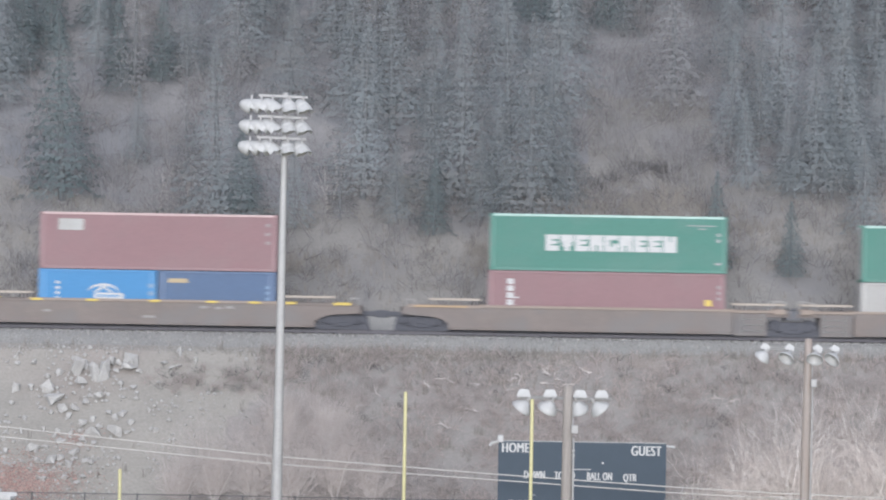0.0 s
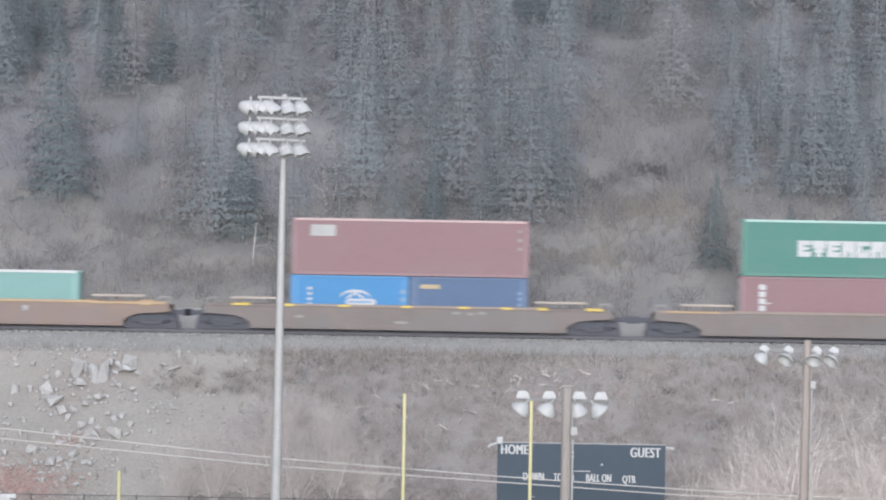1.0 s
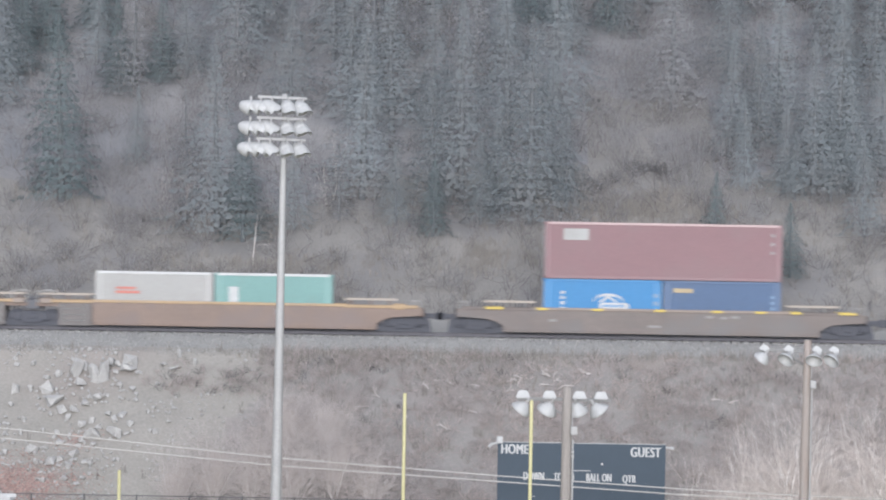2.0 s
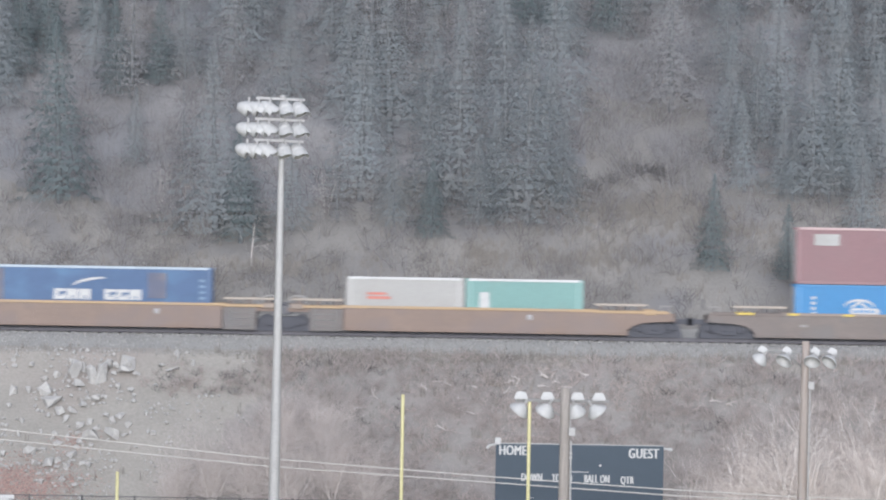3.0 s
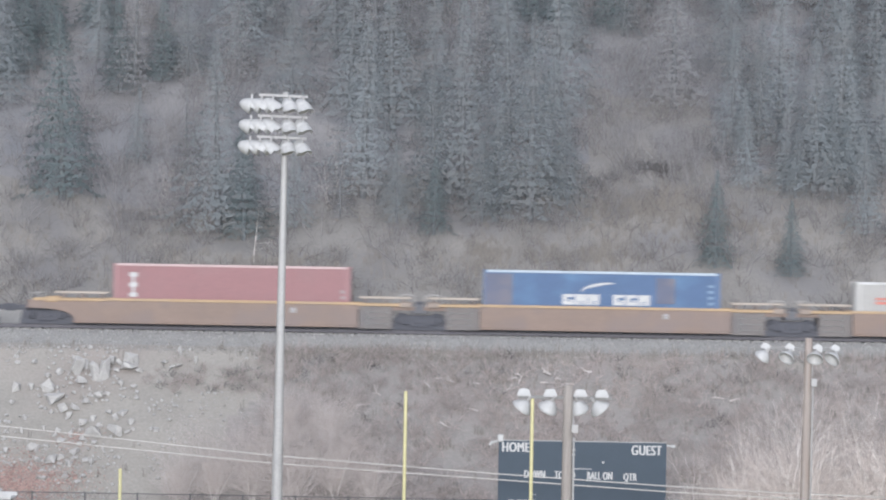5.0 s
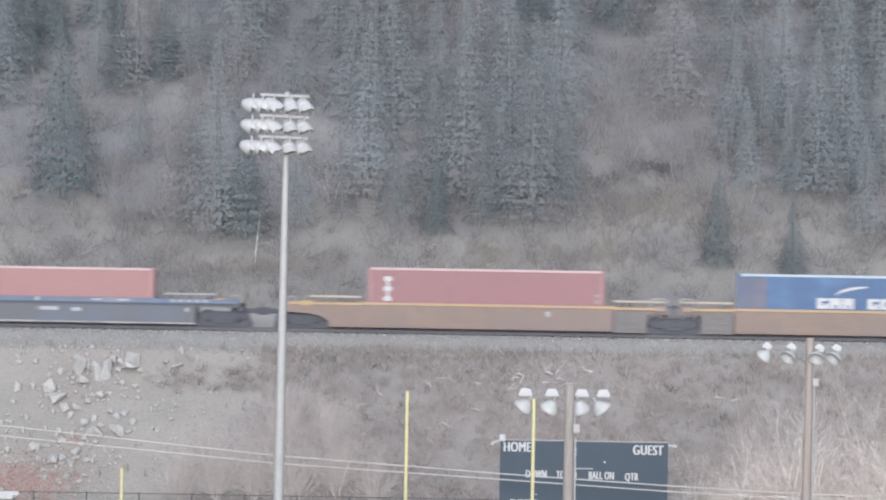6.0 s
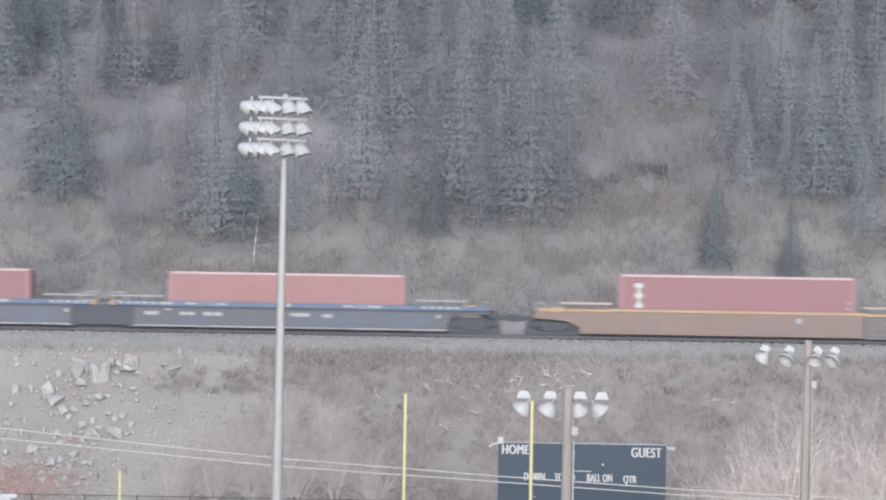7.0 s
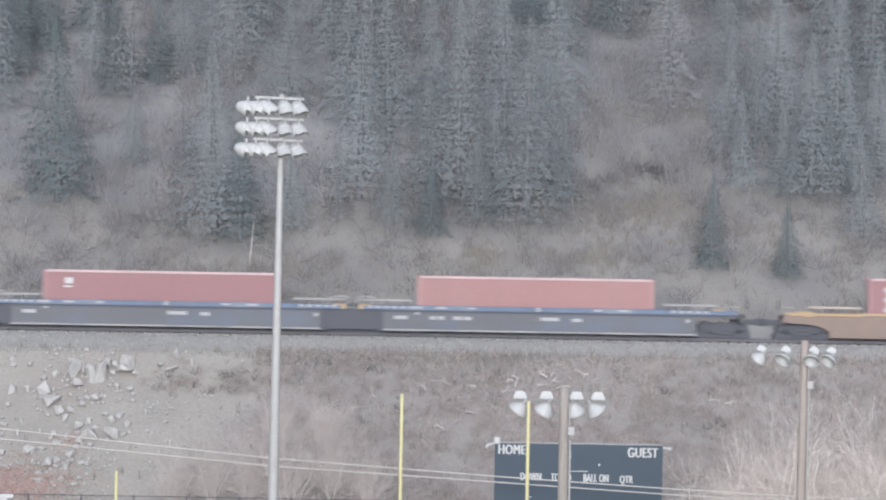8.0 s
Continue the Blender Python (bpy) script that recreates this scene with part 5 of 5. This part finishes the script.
def make_brush():
    var = [twig_arrays([s[:4] for s in bush_variant(1.0, 6, 1, 3, 0.018, 1.5, 0.7)], 2) for _ in range(6)]
    low = [twig_arrays([s[:4] for s in bush_variant(1.0, 6, 1, 3, 0.026, 1.6, 0.7)], 2) for _ in range(6)]
    places = []
    for _ in range(1200):
        x, y = random.uniform(-33, 33), 269.3 + 32 * random.random() ** 1.2
        if any(abs(x - t[0]) < 1.2 and -3.5 < y - t[1] < 0.3 for t in STAND if t[1] < 276.5):
            continue
        sz = random.uniform(0.6, 1.9)
        places.append((random.randrange(6), x, y, hill_z(x, y), random.random() * 6.28, sz * random.uniform(0.8, 1.3), sz))
    tagged(join_instances("hillside_brush", var, places, M_TWIG, 1.0), "bare grey-brown deciduous brush covering the slope", "brush", kind="stuff")
    tall = [twig_arrays([s[:4] for s in bush_variant(1.0, 5, 2, 2, 0.008, 0.8, 0.5)], 2) for _ in range(5)]
    places = []
    for k in range(430):
        x, y = random.uniform(-33, 33), 269.5 + 36 * random.random() ** 0.8
        if k > 330:   # the gaps in the stand are filled with thicket
            x, y = (random.uniform(-19, -12), random.uniform(276, 290)) if k % 2 else (random.uniform(7, 15), random.uniform(282, 300))
        if any(abs(x - t[0]) < 1.1 and -5 < y - t[1] < 0.3 for t in STAND if t[3] == 5):
            continue
        sz = random.uniform(2.0, 4.8)
        places.append((random.randrange(5), x, y, hill_z(x, y), random.random() * 6.28, sz * random.uniform(0.7, 1.0), sz))
    tagged(join_instances("leafless_thicket", tall, places, M_THICKET, 1.0), "tall leafless grey thicket among the spruces", "thicket", kind="stuff")
    places = []
    for _ in range(2100):
        x, y = random.uniform(-9, 31) if random.random() < 0.93 else random.uniform(-31, -8), random.uniform(240.2, 253.9)
        if x < -9.5 and (y > 246 or x < -14):
            continue
        sz = random.uniform(0.35, 1.0)
        places.append((random.randrange(6), x, y, hill_z(x, y), random.random() * 6.28, sz * random.uniform(0.9, 1.4), sz))
    for cx, cy in ((-13.2, 251.3), (-12.4, 251.6), (-10.3, 251.5), (-9.6, 251.0)):
        for _ in range(22):
            x, y = random.gauss(cx, 0.6), random.gauss(cy, 0.5)
            sz = random.uniform(0.3, 0.6)
            places.append((random.randrange(6), x, y, hill_z(x, y), random.random() * 6.28, sz, sz))
    dark = []
    for cx, cy, rx, n in DARK_BRUSH:
        for _ in range(n // 3):
            x, y = random.gauss(cx, rx * 1.25), random.gauss(cy, 0.6)
            sz = random.uniform(0.3, 0.7)
            dark.append((random.randrange(6), x, min(y, 253.4), hill_z(x, min(y, 253.4)), random.random() * 6.28, sz * 1.2, sz))
    for k in range(46):   # dark scrub along a gully of the hillside
        t = random.random()
        x, y = 8.4 + 4.2 * t + random.gauss(0, 0.25), 280.2 + 1.9 * math.sin(t * 1.9) + random.gauss(0, 0.25)
        sz = random.uniform(0.5, 0.95)
        dark.append((random.randrange(6), x, y, hill_z(x, y), random.random() * 6.28, sz * 1.2, sz))
    tagged(join_instances("dark_brush", low, dark, M_TWIG_DK, 1.0), "clumps of dark leafless brush on the embankment", "brush", kind="stuff")
    tagged(join_instances("embankment_brush", low, places, M_TWIG_R, 1.0), "low reddish-grey leafless brush on the embankment", "brush", kind="stuff")


make_brush()


def bare_shrub(x, y, h, stems, spread, label, rough_r=0.048, sway=None):
    twig = M_PALE if x > 0 else M_GREYTWIG
    z = hill_z(x, y)
    sh = empty("bare_shrub", pose(x, y, z), label, "shrub", "leafless shrubs")
    segs = bush_variant(h, stems if y > 260 else (stems + 3 if x < 0 else stems - 3), 2, 6 if y < 260 else 2, rough_r * (0.85 if x > 0 or y > 260 else 0.5), spread * (1.5 if x > 0 else 1.0), sway if sway else 0.25 if x < 0 else 0.4)
    for name, keep, m in (("stem", lambda s: s[4] == 2, M_PALEBARK if x > 0 and y < 260 else M_GREYBARK if y < 260 or stems == 1 else M_GREYTWIG), ("twig_crown", lambda s: s[4] < 2, twig)):
        kept = [s for s in segs if keep(s)]
        v, f = twig_arrays([s[:4] for s in kept], 3 if name == "stem" else 2)
        o = new(name, mesh_from(name, v, f, m))
        if name == "twig_crown":
            n = unit((v - np.array((0, 0, h * 0.45))) / h * 0.9 + np.array((0, -0.8, 0.35)))
            f = wound(v, f, n)
            o.data = mesh_from(name, v, f, m)
            fluffy(o.data, n)
            if x > 0:   # thicker limbs keep the pale bark
                o.data.materials.append(M_PALEBARK)
                o.data.polygons.foreach_set("material_index", [int(s[4] == 1 and i % 2 == 0) for i, s in enumerate(kept)])
        o.parent = sh


SHRUBS = [(11.2, 238.6, 3.0, 8, 0.5), (12.6, 238.2, 4.2, 9, 0.45), (14.2, 238.4, 5.0, 10, 0.4), (16.0, 237.8, 5.8, 11, 0.4), (17.8, 238.2, 6.2, 11, 0.4), (19.6, 238.0, 6.6, 12, 0.4), (20.6, 239.2, 6.9, 12, 0.45), (21.6, 238.5, 6.6, 11, 0.4), (16.9, 239.4, 6.4, 12, 0.45), (15.0, 239.2, 5.6, 12, 0.45), (23.8, 238.2, 6.2, 10, 0.4),
          (-12.6, 242.5, 3.0, 8, 0.45), (-10.8, 243, 3.6, 10, 0.5), (-9.0, 242.8, 3.8, 10, 0.55), (-7.0, 242.6, 4.0, 11, 0.6), (-5.0, 243.4, 3.8, 10, 0.6), (-3.2, 243, 2.6, 9, 0.6), (-7.4, 246.5, 2.8, 10, 0.7), (-5.6, 247, 2.6, 9, 0.7)]
for s in SHRUBS:
    bare_shrub(*s, "leafless pale-twigged shrub at the foot of the bank")
for s in ((-10.3, 273.2, 3.5, 1, 0.02), (-14.3, 278.6, 3.2, 7, 0.5), (-6.3, 278.0, 3.9, 4, 0.3), (-15.8, 279.2, 3.0, 4, 0.35), (22.3, 281.0, 2.0, 3, 0.5)):
    bare_shrub(*s, "pale leafless sapling on the hillside", 0.034 if s[3] == 1 else 0.02, 0.13)


def fallen_branch(x, y, ln, yaw):
    """A pale dead branch lying on the slope: a bent stem with a few side twigs."""
    z = hill_z(x, y)
    segs = []
    grow(np.array((0.0, 0.0, 0.0)), np.array((math.cos(yaw), 0.25, 0.35 * math.sin(yaw) + 0.25)), ln, 0.035, 1, segs, 1, 0.06, 0.6)
    v, f = twig_arrays([s[:4] for s in segs])
    ob = tagged(new("fallen_branch", mesh_from("fallen_branch", v, f, M_GREYBARK)), "pale dead branch lying in the embankment brush", "branch", "dead branches")
    ob.matrix_basis = pose(x, y - 0.35, z + 0.30)


for x, y in ((-0.6, 250.9), (-0.3, 251.6), (0.6, 251.2), (1.0, 250.2), (3.2, 250.8), (3.8, 251.3), (4.3, 250.5), (4.9, 251.4), (5.6, 251.9), (6.6, 251.2), (-3.0, 250.2), (-4.2, 249.4),
             (3.6, 252.0), (3.75, 251.7), (5.0, 252.1), (5.4, 251.9), (5.6, 251.6), (7.45, 252.1), (1.9, 251.1),
             (13.4, 250.8), (14.2, 250.6), (7.4, 249.6), (1.8, 249.2), (-1.6, 248.8), (0.4, 247.9)):
    fallen_branch(x, y, random.uniform(0.4, 0.8), random.choice((0.3, 2.6, 1.2, 0.0, 2.9)))


def rock_mesh(seed, flat):
    """An angular block: the hull of a few scattered points, its edges chipped."""
    g = random.Random(seed)
    bm = bmesh.new()
    for _ in range(13):
        p = Vector((g.uniform(-1, 1), g.uniform(-1, 1), g.uniform(-1, 1)))
        p = p / max(abs(p.x), abs(p.y), abs(p.z)) * g.uniform(0.36, 0.52)
        bm.verts.new((p.x, p.y, p.z * (0.75 + 0.35 * flat)))
    r = bmesh.ops.convex_hull(bm, input=bm.verts)
    bmesh.ops.delete(bm, geom=list({e for e in r["geom_interior"] + r["geom_unused"] if isinstance(e, bmesh.types.BMVert)}), context="VERTS")
    bmesh.ops.bevel(bm, geom=list(bm.edges), offset=0.02, segments=1, affect="EDGES")
    me = bpy.data.meshes.new("boulder")
    bm.to_mesh(me)
    bm.free()
    me.materials.append(M_ROCK)
    return me


ROCKS = [rock_mesh(i, 0.65 + 0.1 * (i % 4)) for i in range(7)]
BOULDERS_A = [
    (-18.22, 251.89, 0.83, 1.35), (-17.17, 251.34, 0.62, 1.5), (-16.78, 251.45, 0.62, 1.58), (-17.75, 252.32, 0.42, 0.68), (-17.87, 251.04, 0.62, 0.53), (-15.57, 252.5, 0.9, 0.9),
    (-15.54, 252.14, 1.04, 0.53), (-16.5, 252.55, 0.56, 0.68), (-16.07, 252.49, 0.35, 0.53), (-19.42, 250.58, 0.62, 0.83), (-19.08, 249.87, 1.18, 0.6), (-20.3, 252.55, 0.35, 0.38),
    (-21.08, 250.69, 0.49, 0.6), (-20.37, 250.8, 0.42, 0.45), (-19.55, 251.67, 0.42, 0.3), (-18.37, 251.36, 0.35, 0.23), (-18.61, 249.27, 0.62, 0.53), (-18.3, 248.84, 0.35, 0.53),
    (-18.03, 249.35, 0.62, 0.3), (-17.11, 248.57, 0.42, 0.38),
]
BOULDERS_B = [
    (-16.35, 248.85, 0.35, 0.3), (-15.93, 248.41, 0.42, 0.6), (-15.63, 248.86, 0.62, 0.3), (-17.0, 250.05, 0.56, 0.45), (-16.74, 250.26, 0.56, 0.3), (-16.51, 250.18, 0.28, 0.3),
    (-16.18, 252.06, 0.42, 0.23), (-15.08, 252.0, 0.49, 0.23), (-13.13, 253.22, 0.28, 0.75), (-13.83, 252.64, 0.49, 0.23), (-13.25, 252.37, 0.69, 0.23), (-14.01, 251.19, 0.35, 0.23),
    (-12.28, 252.7, 0.21, 0.53), (-19.89, 246.61, 0.76, 0.45), (-19.66, 246.48, 0.28, 0.38), (-17.8, 246.24, 0.62, 0.45), (-18.86, 245.84, 0.83, 0.53), (-17.21, 245.76, 0.35, 0.3),
    (-16.93, 247.44, 1.18, 0.75), (-15.96, 247.41, 0.9, 0.68),
]
BOULDERS_C = [
    (-15.19, 248.11, 0.42, 0.38), (-16.89, 246.88, 0.42, 0.3), (-16.91, 245.53, 0.35, 0.45), (-18.15, 244.57, 0.42, 0.38), (-17.49, 244.25, 0.35, 0.23), (-18.01, 245.52, 0.49, 0.38),
    (-20.53, 247.56, 0.28, 0.45), (-21.15, 246.22, 0.35, 0.38), (-19.46, 247.91, 0.28, 0.3), (-17.58, 253.66, 0.35, 0.3), (-16.28, 253.37, 0.28, 0.3), (-21.15, 252.56, 0.28, 0.3),
    (-20.44, 248.59, 0.35, 0.3), (-17.56, 248.3, 0.42, 0.45), (-15.07, 250.32, 0.28, 0.23), (-18.76, 247.87, 0.35, 0.23),
]
BOULDERS = BOULDERS_A + BOULDERS_B + BOULDERS_C
for i, (x, y, w, h) in enumerate(BOULDERS):
    ob = tagged(new("boulder", ROCKS[i % 7]), "pale grey angular boulder on the embankment", "boulder", "boulders on the bank")
    ob.matrix_basis = pose(x, y, hill_z(x, y) + h * 0.18, random.uniform(-25, 25), random.uniform(-25, 25), random.uniform(0, 360)) @ Matrix.Diagonal((w, w * 0.8, h, 1))


for i in range(72):   # smaller blocks strewn down the bank
    x, y = (random.uniform(-23, -13.5), random.uniform(243.5, 253)) if i % 2 else (random.gauss(-17.2, 1.4), random.gauss(247.6, 1.6))
    s = 0.14 + 0.26 * random.random() ** 2
    ob = tagged(new("boulder", ROCKS[i % 7]), "small grey angular boulder on the embankment", "boulder", "boulders on the bank")
    ob.matrix_basis = pose(x, y, hill_z(x, y) + s * 0.15, random.uniform(-25, 25), random.uniform(-25, 25), random.uniform(0, 360)) @ Matrix.Diagonal((s * 1.3, s, s, 1))


def make_stones():
    def stone(seed):
        g = np.random.default_rng(seed)
        v = np.array([(1, 0, 0), (-1, 0, 0), (0, 1, 0), (0, -1, 0), (0, 0, 1), (0, 0, -1)], float) * g.uniform(0.6, 1.2, (6, 1))
        f = np.array([(0, 2, 4), (2, 1, 4), (1, 3, 4), (3, 0, 4), (2, 0, 5), (1, 2, 5), (3, 1, 5), (0, 3, 5)])
        return v, f
    var = [stone(i) for i in range(8)]
    places = []
    for _ in range(13000):
        x, y = random.uniform(-30, 30), random.uniform(253.4, 259.6)
        s = random.uniform(0.025, 0.06)
        places.append((random.randrange(8), x, y, hill_z(x, y) + s * 0.3, random.random() * 6.28, s, s * 0.8))
    tagged(join_instances("ballast_gravel", var, places, M_STONES), "crushed grey stone ballast along the track", "gravel", kind="stuff")
    places = []
    for _ in range(4200):
        x, y = -9 - 16 * random.random() ** 0.8, random.uniform(240.5, 254)
        if noise.noise((x * 0.3, y * 0.3, 5)) < -0.1:
            continue
        s = 0.03 + 0.15 * random.random() ** 4
        places.append((random.randrange(8), x, y, hill_z(x, y) + s * 0.3, random.random() * 6.28, s, s * 0.8))
    tagged(join_instances("loose_rubble", var, places, M_ROCK), "loose grey rubble spilled down the embankment", "rubble", kind="stuff")


make_stones()


def make_red_gravel():
    g = np.random.default_rng(3)
    v = np.array([(1, 0, 0), (-1, 0, 0), (0, 1, 0), (0, -1, 0), (0, 0, 1), (0, 0, -1)], float)
    f = np.array([(0, 2, 4), (2, 1, 4), (1, 3, 4), (3, 0, 4), (2, 0, 5), (1, 2, 5), (3, 1, 5), (0, 3, 5)])
    var = [(v * g.uniform(0.6, 1.2, (6, 1)), f) for _ in range(6)]
    places = []
    for cx, cy, rx, ry, n in ((-20.0, 244.4, 1.5, 0.9, 3400), (-21.6, 243.8, 1.2, 1.0, 2200), (-17.9, 247.4, 0.6, 0.3, 260)):
        for _ in range(n):
            x, y = random.gauss(cx, rx), random.gauss(cy, ry)
            if y < 240.5:
                continue
            s = random.uniform(0.03, 0.07)
            places.append((random.randrange(6), x, y, hill_z(x, y) + s * 0.2, random.random() * 6.28, s, s * 0.6))
    tagged(join_instances("red_gravel", var, places, M_REDSTONE), "reddish gravel spilled at the foot of the bank", "gravel", kind="stuff")


make_red_gravel()


def make_grass():
    g = np.random.default_rng(9)
    var = []
    for _ in range(6):
        v, f = [], []
        for b in range(9):
            a, t = g.random() * 6.28, g.uniform(0.1, 0.6)
            base = np.array((g.normal(0, 0.06), g.normal(0, 0.06), -0.02))
            tip = base + np.array((math.cos(a) * t * 0.5, math.sin(a) * t * 0.5, g.uniform(0.25, 0.5)))
            mid = (base + tip) / 2 + np.array((0, 0, 0.06))
            e = np.array((-math.sin(a), math.cos(a), 0)) * 0.012
            k = len(v)
            v += [base - e, base + e, mid + e * 0.8, mid - e * 0.8, tip]
            f += [(k, k + 1, k + 2), (k, k + 2, k + 3), (k + 3, k + 2, k + 4)]
        var.append((np.array(v), np.array(f)))
    places = []
    for _ in range(3000):
        if random.random() < 0.45:
            x, y = random.uniform(-32, 32), random.uniform(269.0, 279.5)
        else:
            x, y = random.uniform(-30, 30), 254.2 - 14 * random.random() ** 2
            if x < -9 and random.random() < 0.9:
                continue
        s = random.uniform(0.6, 1.5)
        places.append((random.randrange(6), x, y, hill_z(x, y), random.random() * 6.28, s, s))
    for _ in range(700):
        x, y = random.uniform(-8, 5) + random.gauss(0, 2), random.gauss(253.5, 0.35)
        s = random.uniform(0.4, 0.8)
        places.append((random.randrange(6), x, y, hill_z(x, y), random.random() * 6.28, s, s))
    for cx, cy, rx, ry, n in ((10.6, 278.3, 2.0, 0.9, 620), (2.1, 275.2, 0.6, 0.8, 130), (8.0, 274.6, 2.4, 0.6, 260), (15.5, 276.5, 1.6, 0.7, 200), (-9.5, 273.5, 2.6, 0.6, 220)):   # pale grassy patches
        for _ in range(n):
            x, y = random.gauss(cx, rx), random.gauss(cy, ry)
            s = random.uniform(0.7, 1.4)
            places.append((random.randrange(6), x, y, hill_z(x, y), random.random() * 6.28, s, s))
    tagged(join_instances("dry_grass", var, places, M_GRASS, 1.0), "tufts of dry tan grass on the slopes", "grass", kind="stuff")


make_grass()


def motions():
    """The train rolls by at a steady pace; every wheelset turns with it."""
    for ob, x, y, z in MOVERS:
        walk(ob, [(t, pose(x + SPEED * t, y, z)) for t in (0.0, 2.0, 4.0, 6.0, 8.0)])
    turn = math.degrees(SPEED / 0.42) / 30
    for w, dx, start in WHEELS:
        walk(w, [(k / 30, pose(dx, 0, 0.42, 0, start + turn * k, 0)) for k in range(241)])


motions()
